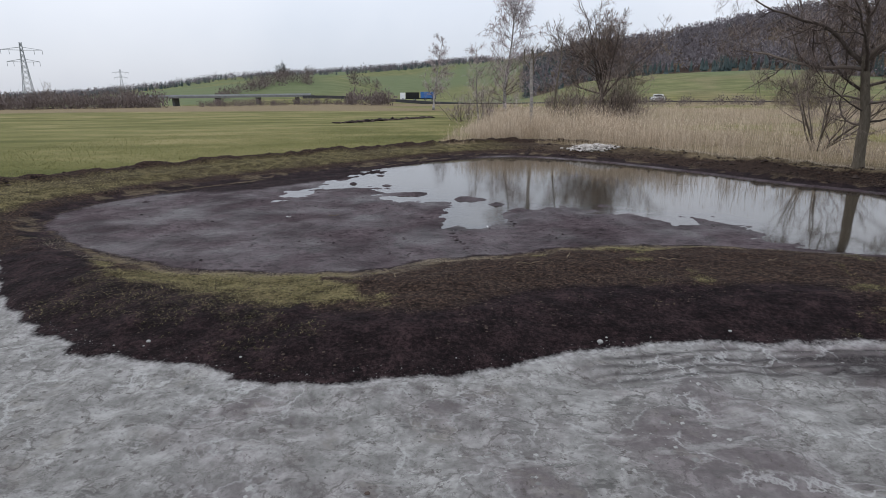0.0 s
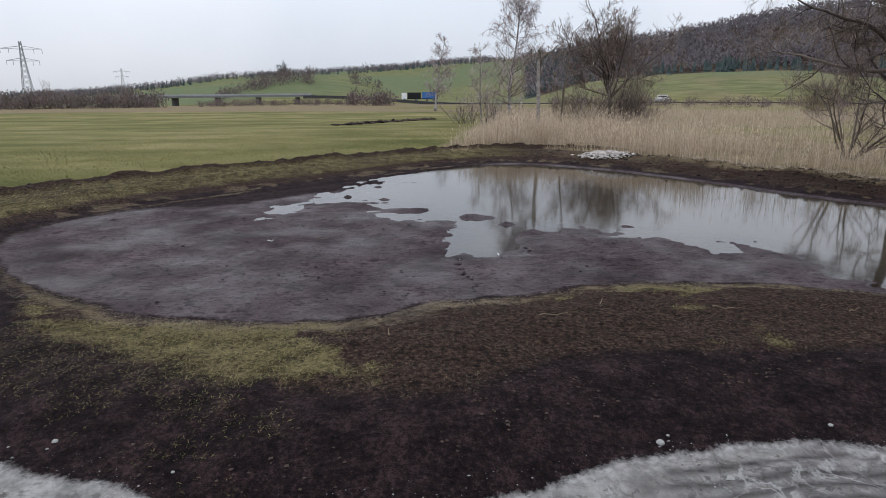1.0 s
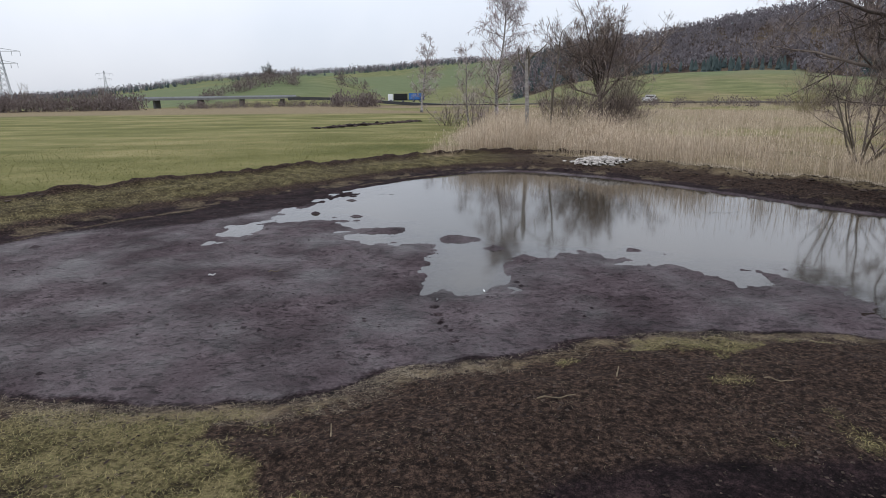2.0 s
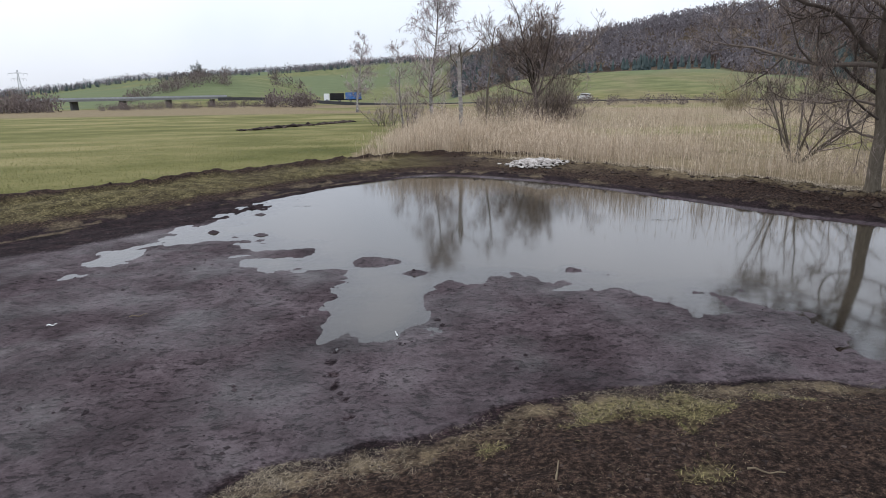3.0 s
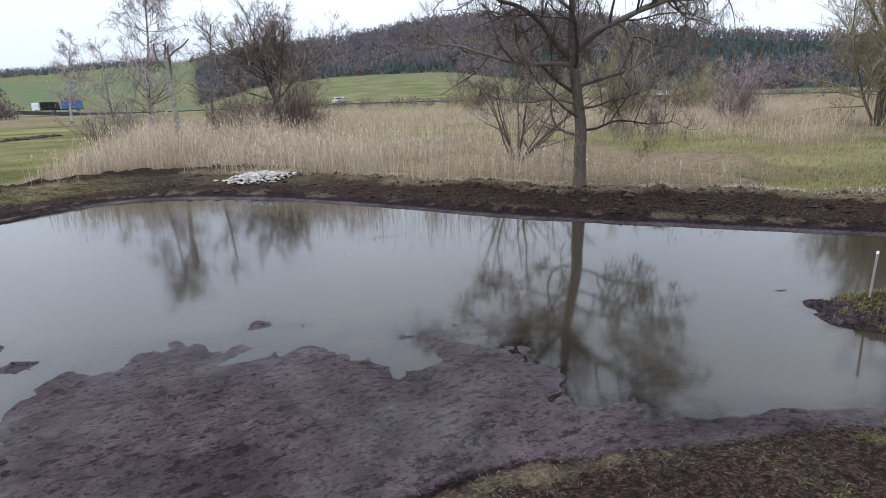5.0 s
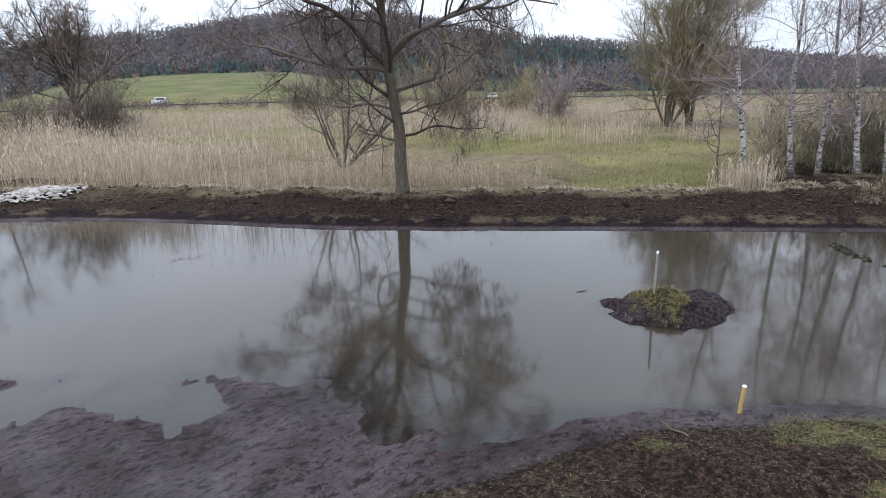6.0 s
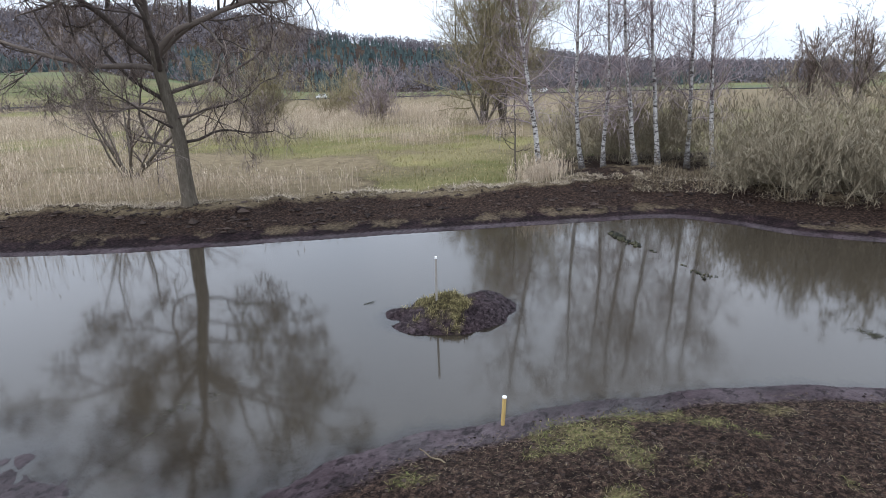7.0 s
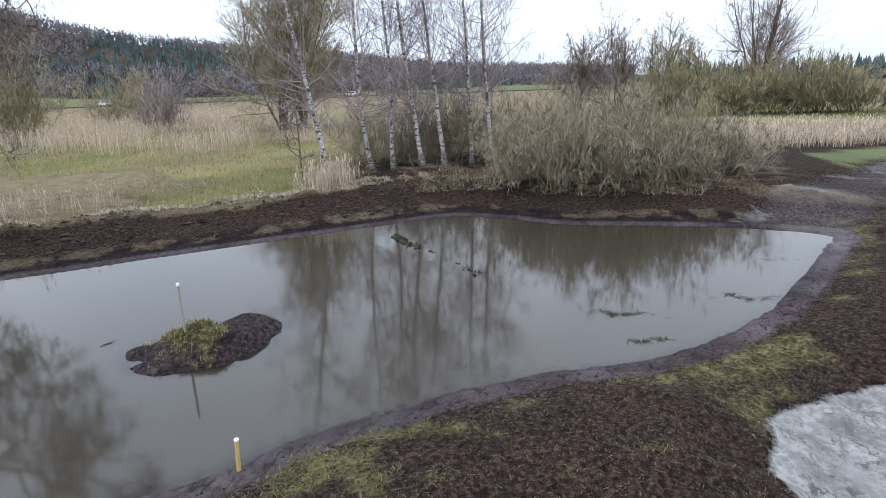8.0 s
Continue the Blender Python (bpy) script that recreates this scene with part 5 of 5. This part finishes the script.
x, y, z, _ = cover_scatter(r, 40000, (16, 55, 14, 55), "field", 0.3)
single("meadow_grass", mesh_of("meadow_grass", *blades(r, x, y, r.uniform(0.08, 0.24, len(x)), r.uniform(0.014, 0.03, len(x)), 0.9, z - 0.01, 0.8)), M_MEADOW,
       "rough olive meadow grass behind the bank", "grass", kind="stuff")
x, y, z, _ = cover_scatter(r, 12000, (12.8, 17, 13.4, 17.2), "grass", 0.2)
keep = land(x, y)[1]["mud"] < 0.5
x, y, z = x[keep], y[keep], z[keep]
single("islet_grass", mesh_of("islet_grass", *blades(r, x, y, r.uniform(0.04, 0.12, len(x)), r.uniform(0.008, 0.014, len(x)), 0.9, z - 0.01, 0.8)), M_BLADE,
       "tufts of green and straw-coloured grass on the islet", "grass", kind="stuff")


x, y = along(POND, 150000, 0.10, 0.9)
zz, cov, _ = land(x, y)
keep = (y < 0.12 * x + 16.6 - 0.9 * np.maximum(x - 9, 0)) & (r.random(len(x)) < (1.7 * fbm(x, y, 0.9, 3, 66) - 0.45) * (1 - sstep(6, 8.5, x)))
x, y, zz = x[keep], y[keep], zz[keep]
single("shore_fringe", mesh_of("shore_fringe", *blades(r, x, y, r.uniform(0.02, 0.085, len(x)), r.uniform(0.002, 0.0045, len(x)), 1.44, zz + 0.005, 0.08)), M_FRINGE,
       "fringe of pale dead grass lying along the mud edge", "straw", kind="stuff")


def clods(name, x, y, size, material, label, squash=0.6, rough=0.22, sink=0.25, category="soil"):
    z = height(x, y)
    return single(name, mesh_of(name, *lumps(r, np.stack([x, y, z + size * (squash - sink) * 0.5], -1), size, squash, rough)), material, label, category, kind="stuff")


x, y = along(POND, 16000, 2.6, 6.0)
zz, cov, sd = land(x, y)
keep = (y > 0.25 * x + 14) & (cov["field"] < 0.6) & (((x < 11) & (np.abs(sd - 5.1) < 0.55)) | ((x > 6) & (sd < 4.0) & (r.random(len(x)) < 0.4))) & (r.random(len(x)) < np.clip(fbm(x, y, 1.5, 3, 51) * 2 - 0.55, 0, 1))
clods("soil_clods", x[keep], y[keep], r.gamma(1.6, 0.016, int(keep.sum())) + 0.010, M_CLOD, "dark crumbled soil clods along the thrown-up ridge")
x, y = along(POND, 20000, 0.9, 3.6)
keep = (y > 0.25 * x + 14 - 0.9 * np.maximum(x - 12, 0)) & (x > 4) & (fbm(x, y, 0.8, 3, 55) > 0.44)
keep &= land(x, y)[0] > 0.12
clods("soil_clods", x[keep], y[keep], r.gamma(1.3, 0.022, int(keep.sum())) + 0.008, M_CLOD, "broken dark soil on the slope of the far bank", 0.55, 0.28)
x, y = along(POND, 80000, 3.2, 4.5)
keep = (y > 0.25 * x + 14 - 0.9 * np.maximum(x - 12, 0)) & (x > 7) & (fbm(x, y, 0.9, 3, 56) + 0.12 * r.random(len(x)) > 0.50)
x, y = x[keep], y[keep]
tx, ty = r.uniform(24.5, 34, 26000), r.uniform(2, 15, 26000)
tz, _, tsd = land(tx, ty)
keep = (tsd > 2.3) & (tsd < 5.5) & (fbm(tx, ty, 1.1, 3, 57) + 0.2 * r.random(26000) > 0.48) & (signed_distance(tx, ty, TRACK) > 1.2)
x, y = np.concatenate([x, tx[keep]]), np.concatenate([y, ty[keep]])
single("thicket_grass", mesh_of("thicket_grass", *blades(r, tx[keep], ty[keep], r.uniform(0.15, 0.6, int(keep.sum())), r.uniform(0.008, 0.016, int(keep.sum())), 0.7, tz[keep], 0.7)), M_STRAW,
       "dead tan grass round the foot of the thicket", "grass", kind="stuff")
single("straw_band", mesh_of("straw_band", *blades(r, x, y, r.uniform(0.12, 0.36, len(x)), r.uniform(0.010, 0.024, len(x)), 1.2, height(x, y) + 0.01, 0.3)), M_PALESTRAW,
       "pale flattened straw thrown along the top of the bank", "straw", kind="stuff")
x, y = along(POND, 17000, 0.3, 5.0)
keep = (y < 0.2 * x + 14) & (x > -14) & (land(x, y)[1]["clay"] < 0.2)
clods("soil_clods", x[keep], y[keep], np.minimum(r.gamma(1.3, 0.009, int(keep.sum())) + 0.004, 0.026), M_CLOD, "small dark soil crumbs on the near bank")
t = r.random(900)
x, y = -16.0 + 11.0 * t + r.normal(0, 0.5, 900), 77 + 20.0 * t + r.normal(0, 0.5, 900)
clods("soil_clods", x, y, r.gamma(2.0, 0.07, 900) + 0.03, M_CLOD, "line of dark spoil along a drain in the field", 0.5)
x, y = r.uniform(-15, 12, 6000), r.uniform(13, 32, 6000)
zz, cov, sd = land(x, y)
keep = (sd < -0.3) & (zz > -0.03) & (zz < 0.09) & (fbm(x, y, 1.3, 3, 52) > 0.47)
clods("mud_lumps", x[keep], y[keep], r.gamma(1.3, 0.011, int(keep.sum())) + 0.006, M_MUDCLOD, "wet lumps and footmarks standing out of the mud", 0.4, 0.25)
x, y = along(CLAY, 2600, -0.3, 0.6)
clods("clay_crumbs", x, y, r.gamma(0.8, 0.004, len(x)) + 0.003, M_CLAYLUMP, "pale clay crumbs strewn along the scraped edge", 0.6, 0.25, 0.25, "clay")
x, y = r.uniform(-10, 15, 9000), r.uniform(2.5, 9.0, 9000)
keep = (land(x, y)[1]["clay"] > 0.8) & (fbm(x, y, 1.3, 3, 58) + 0.25 * (r.random(9000) - 0.5) > 0.57)
x, y = x[keep], y[keep]
clods("clay_crumbs", x, y, r.gamma(1.4, 0.010, len(x)) + 0.005, M_CLAYLUMP, "flakes and lumps on the grey scraped clay", 0.35, 0.3, 0.35, "clay")


def stone(x, y, size, material, label, squash=0.65, category="stone", group=""):
    bm = bmesh.new()
    bmesh.ops.create_icosphere(bm, subdivisions=2, radius=size)
    for v in bm.verts:
        k = noise.noise(v.co * (2.2 / size) + Vector((x, y, 0)))
        v.co *= 1 + 0.3 * k
        v.co.z *= squash
    me = bpy.data.meshes.new("stone")
    bm.to_mesh(me)
    bm.free()
    return single("stone", me, material, label, category, group, at=(x, y, float(height(x, y)[0]) + size * squash * 0.45))


for x, y, s in ((-5.04, 8.31, 0.035), (2.02, 8.62, 0.05), (2.15, 8.75, 0.02), (-3.4, 7.8, 0.02), (4.2, 9.0, 0.03)):
    stone(x, y, s, M_CLAYLUMP, "small whitish clay lump lying on dark peat", group="pale lumps on the peat")
for x, y, s in ((0.1, 4.9, 0.03), (2.1, 4.7, 0.05), (-1.1, 5.0, 0.03)):
    stone(x, y, s, M_CLOD, "dark peat clod lying on the grey clay", 0.4, group="dark clods on the clay")

# ---------- stakes, islet, floating things ----------
def stake(x, y, z0, tall, rad, wood, label, cap, tilt=(0, 0)):
    ob = thing("marker_stake", (x, y, z0), label, "stake")
    ob.rotation_euler = (radians(tilt[0]), radians(tilt[1]), 0)
    bm = bmesh.new()
    bmesh.ops.create_cone(bm, cap_ends=True, segments=14, radius1=rad, radius2=rad * 0.95, depth=tall, matrix=Matrix.Translation((0, 0, tall / 2)))
    part("shaft", bm, wood, ob)
    bm = bmesh.new()
    bmesh.ops.create_cone(bm, cap_ends=True, segments=14, radius1=rad * 1.12, radius2=rad * 1.05, depth=cap, matrix=Matrix.Translation((0, 0, tall + cap / 2 - 0.01)))
    bmesh.ops.bevel(bm, geom=[e for e in bm.edges if e.calc_face_angle(0) > 1], offset=rad * 0.2, segments=2, affect="EDGES")
    part("painted_top", bm, M_WHITE, ob, "white painted top")
    return ob


stake(14.3, 15.3, 0.25, 0.90, 0.020, M_GREYWOOD, "thin grey wooden stake with a white top on the islet", 0.05, (2, -2))
stake(11.68, 12.68, -0.05, 0.48, 0.025, M_PALEWOOD, "short yellow wooden stake with a white top at the shore", 0.025, (3, 1))
t = r.random(420)
x, y = 21.8 - 2.9 * t + r.normal(0, 0.08, 420), 14.3 - 3.1 * t + r.normal(0, 0.08, 420) + 0.15 * np.sin(t * 9)
keep = (fbm(x, y, 0.5, 2, 53) > 0.44) | (t < 0.3)
x, y, t = x[keep], y[keep], t[keep]
size = r.gamma(1.8, 0.016, len(x)) * (0.95 - 0.55 * t) + 0.008
single("sunken_bank", mesh_of("sunken_bank", *lumps(r, np.stack([x, y, 0 * x + 0.01], -1), size, 0.7, 0.25)), M_WEED, "row of grassy clods rising out of the water", "soil", kind="stuff")
pieces = []
for cx, cy, w, n in ((9.35, 25.7, 0.3, 90), (-2.7, 30.05, 0.22, 60), (17.1, 8.5, 0.28, 260), (18.3, 6.2, 0.3, 240), (16.0, 8.1, 0.25, 240), (14.3, 16.9, 0.05, 24), (10.2, 16.6, 0.3, 80), (20.9, 5.0, 0.15, 40)):
    a = r.normal(0, w, n)
    b = r.normal(0, w * 0.22, n) + 0.35 * w * np.sin(a / w * 2.3 + cx)
    a, b = a[fbm(a + cx, b + cy, 0.12, 2, 46) > 0.45], b[fbm(a + cx, b + cy, 0.12, 2, 46) > 0.45]
    n = len(a)
    x, y = (cx + b, cy + a - 0.3 * b) if cx > 15.5 else (cx + a, cy + b)
    pieces.append(blades(r, x, y, r.uniform(0.03, 0.13, n), r.uniform(0.006, 0.016, n), 1.5, 0 * x + 0.004, 0.1))
single("floating_weed", mesh_of("floating_weed", *join(pieces)), M_WEED, "dark rotten weed floating on the water", "debris", kind="stuff")

# heap of pale rubble on the far bank
u = r.normal(0, 1, (700, 2)) * (0.50, 0.30)
x, y = 8.0 + u[:, 0] + 0.2 * u[:, 1], 37.6 + u[:, 1] - 0.5 * u[:, 0]
z = height(x, y) + 0.22 * np.exp(-(u[:, 0] ** 2 / 0.9 + u[:, 1] ** 2 / 0.35)) + 0.02
single("rubble_heap", mesh_of("rubble_heap", *lumps(r, np.stack([x, y, z], -1), r.uniform(0.05, 0.13, 700), 0.5, 0.25)), M_FLEECE, "flat heap of whitish broken pieces on the dark bank", "rubble", kind="stuff")

# sticks on the near bank
def stick(x, y, length, turn, material=M_STRAW):
    p = np.linspace(-0.5, 0.5, 6)[:, None] * length * np.array([math.cos(radians(turn)), math.sin(radians(turn)), 0])
    p[:, 2] += 0.02 + 0.02 * np.sin(np.arange(6) * 1.7)
    single("stick", mesh_of("stick", *tubes(p[None], np.full((1, 6), 0.011) * np.linspace(1, 0.5, 6), 6), True), material, "pale bare stick lying on the soil", "stick", "sticks on the bank", at=(x, y, float(height(x, y)[0]) + 0.01))


for x, y, l, a in ((1.22, 11.82, 0.5, 8), (2.2, 12.6, 0.3, 70), (-1.5, 11.2, 0.3, 100), (10.6, 13.0, 0.4, 80), (4.3, 12.4, 0.35, -20), (6.5, 12.3, 0.3, 30), (-4.3, 18.5, 0.3, 20)):
    stick(x, y, l, a)
# two pale feathers on the mud
for x, y, a in ((0.6, 17.2, 100), (-5.65, 18.1, 20)):
    stick(x, y, 0.16, a, M_WHITE)

# ---------- road, bridge, pylons and traffic ----------
def polar(az, d):
    return 3 + d * math.sin(radians(az)), 8 + d * math.cos(radians(az))


def ribbon(points, half, thick):
    """A strip with thickness along a line of places."""
    p = np.array(points, float)
    d = unit(np.gradient(p, axis=0))
    s = np.stack([-d[:, 1], d[:, 0], 0 * d[:, 0]], -1) * half
    v = np.stack([p + s, p - s, p - s - (0, 0, thick), p + s - (0, 0, thick)], 1).reshape(-1, 3)
    o = np.arange(len(p) - 1)[:, None, None] * 4
    i = np.arange(4)
    f = (o + np.stack([i, (i + 1) % 4, (i + 1) % 4 + 4, i + 4], -1)[None]).reshape(-1, 4)
    return v, f


road = [(*polar(a, 252), float(height(*polar(a, 252))[0]) + 0.35 + 2.9 * sstep(1.5, -14.8, a)) for a in np.arange(-16, 92, 2.0)]
single("road", mesh_of("road", *ribbon(road, 4.0, 1.2)), M_ASPHALT, "grey country road on a low bank", "road", kind="structure")
bridge = thing("road_bridge", (0, 0, 0), "long flat concrete road bridge on slim piers", "bridge")
deck = [(*polar(a, 252 - (a + 14) * 0.6), 4.0 + 0.03 * (a + 14)) for a in np.arange(-31, -14.5, 1.0)]
part("deck", mesh_of("deck", *ribbon(deck, 4.5, 0.75)), M_CONCRETE, bridge)
part("parapet", mesh_of("parapet", *ribbon([(x, y - 4.4, z + 0.55) for x, y, z in deck], 0.12, 0.6)), M_STEEL, bridge, "pale steel railing")
for a in (-30.5, -27, -23.5, -20, -16.5):
    x, y = polar(a, 252 - (a + 14) * 0.6)
    g0 = float(height(x, y)[0])
    part("pier", box_bm(0.8, 4.6, 3.0 - g0 + 0.5, (x, y, (3.0 + g0 - 0.5) / 2), 0.1), M_CONCRETE, bridge)


def pylon(x, y, tall, turn):
    """A lattice mast with three cross-arms."""
    ob = thing("power_pylon", (x, y, float(height(x, y)[0]) - 0.3), "grey steel lattice power pylon beyond the field", "pylon", "power pylons")
    ob.rotation_euler = (0, 0, radians(turn))
    legs, braces, arms = [], [], []
    wide = lambda q: 2.6 * (1 - q) ** 1.3 + 0.45
    for sx in (-1, 1):
        for sy in (-1, 1):
            legs.append([(sx * wide(q), sy * wide(q), q * tall) for q in np.linspace(0, 1, 9)])
    q = np.linspace(0, 1, 13)
    for a, b in zip(q[:-1], q[1:]):
        for (x0, y0), (x1, y1) in (((-1, -1), (1, -1)), ((1, -1), (1, 1)), ((1, 1), (-1, 1)), ((-1, 1), (-1, -1))):
            braces.append([(x0 * wide(a), y0 * wide(a), a * tall), (x1 * wide(b), y1 * wide(b), b * tall)])
            braces.append([(x1 * wide(a), y1 * wide(a), a * tall), (x0 * wide(b), y0 * wide(b), b * tall)])
    for h, reach in ((0.70, 7.5), (0.88, 9.5)):
        for s in (-1, 1):
            for sy in (-1, 1):
                arms.append([(s * 0.4, sy * 0.5, h * tall), (s * reach, 0, h * tall + 0.2)])
                arms.append([(s * 0.4, sy * 0.5, h * tall + 1.6), (s * reach, 0, h * tall + 0.2)])
            arms.append([(s * reach, 0, h * tall + 0.2), (s * reach, 0, h * tall - 2.2)])
            arms.append([(s * reach * 0.6, 0, h * tall + 0.2), (s * reach * 0.6, 0, h * tall - 2.2)])
    for nm, lines, rad in (("leg_frame", legs, 0.16), ("bracing", braces, 0.08), ("cross_arms", arms, 0.11)):
        p = np.array(lines, float)
        part(nm, mesh_of(nm, *tubes(p, np.full(p.shape[:2], rad), 4)), M_STEEL, ob)


pylon(*polar(-37.1, 400), 34, 25)
pylon(*polar(-30.0, 880), 34, 25)
for az, d, tall, seed in ((-36.0, 330, 11, 201), (-30.9, 300, 10, 202)):
    x, y = polar(az, d)
    shrub("roadside_tree", x, y, tall, 0.5, 16, seed, "small round leafless tree above the hedge", (M_BARK, M_BRANCH, M_TWIG), "tree", "trees above the hedge", 0.1, 0.45, (6, 6, 0), 0.05)
x, y = polar(-17.2, 425)
shrub("hilltop_tree", x, y, 9, 0.5, 14, 203, "dark tree on the crest of the grassy hill", (M_BARK, M_BRANCH, M_CONIFER_HAZED), "tree", "", 0.2, 0.5, (6, 6, 0), 0.14)


def wheels(ob, spots, rad, wide):
    for x, y in spots:
        bm = bmesh.new()
        bmesh.ops.create_cone(bm, cap_ends=True, segments=18, radius1=rad, radius2=rad, depth=wide, matrix=Matrix.Translation((x, y, rad)) @ pose(0, 0, 0, 90, 0, 0))
        tyre = part("wheel", bm, M_DARK, ob, "black rubber wheel")
        bm = bmesh.new()
        bmesh.ops.create_cone(bm, cap_ends=True, segments=12, radius1=rad * 0.55, radius2=rad * 0.5, depth=wide + 0.03, matrix=Matrix.Translation((x, y, rad)) @ pose(0, 0, 0, 90, 0, 0))
        part("rim", bm, M_STEEL, tyre, "grey steel rim")


def truck(x, y, z, turn):
    ob = thing("truck", (x, y, z), "white-cabbed lorry with a blue tarpaulin body on the road", "truck")
    ob.rotation_euler = (0, 0, radians(turn))
    cab = part("cab", box_bm(2.2, 2.4, 2.7, (-6.6, 0, 1.95), 0.18), M_WHITE, ob, "white driver's cab")
    part("windscreen", box_bm(0.1, 2.0, 0.9, (-7.72, 0, 2.5), 0.02), M_GLASS, cab, "dark windscreen")
    part("load_bed", box_bm(5.6, 2.4, 2.5, (-2.4, 0, 2.2), 0.08), M_DARK, ob, "dark open load bed")
    part("tarpaulin_body", box_bm(6.4, 2.45, 2.7, (4.2, 0, 2.3), 0.1), M_BLUE, ob, "blue tarpaulin trailer body")
    part("chassis", box_bm(15, 1.6, 0.35, (0, 0, 0.85), 0.05), M_DARK, ob)
    wheels(ob, [(a, b) for a in (-6.5, -1.5, 3.0, 5.8) for b in (-1.05, 1.05)], 0.5, 0.35)


def van(name, x, y, z, turn, long, tall, label):
    ob = thing(name, (x, y, z), label, "car")
    ob.rotation_euler = (0, 0, radians(turn))
    bm = box_bm(long, 1.9, tall * 0.55, (0, 0, 0.3 + tall * 0.27), 0.15)
    part("body", bm, M_WHITE, ob)
    cabin = part("cabin", box_bm(long * 0.7, 1.75, tall * 0.45, (long * 0.06, 0, 0.28 + tall * 0.75), 0.2), M_WHITE, ob)
    part("side_windows", box_bm(long * 0.55, 1.79, tall * 0.25, (long * 0.04, 0, 0.28 + tall * 0.74), 0.03), M_GLASS, cabin, "dark side windows")
    wheels(ob, [(a * long * 0.32, b * 0.8) for a in (-1, 1) for b in (-1, 1)], 0.33, 0.22)


def on_road(az):
    k = (az + 16) / 2
    i = int(k)
    p = np.array(road[i]) * (1 - (k - i)) + np.array(road[i + 1]) * (k - i)
    return float(p[0]), float(p[1]), float(p[2])


truck(*on_road(-5.0), 2.4)
van("motorhome", *on_road(17.5), -21, 5.6, 2.5, "white motorhome on the far road")
van("car", *on_road(46.9), -51, 4.4, 1.5, "small white car on the far road")
van("car", *on_road(67.2), -73, 4.4, 1.5, "small white car on the far road")
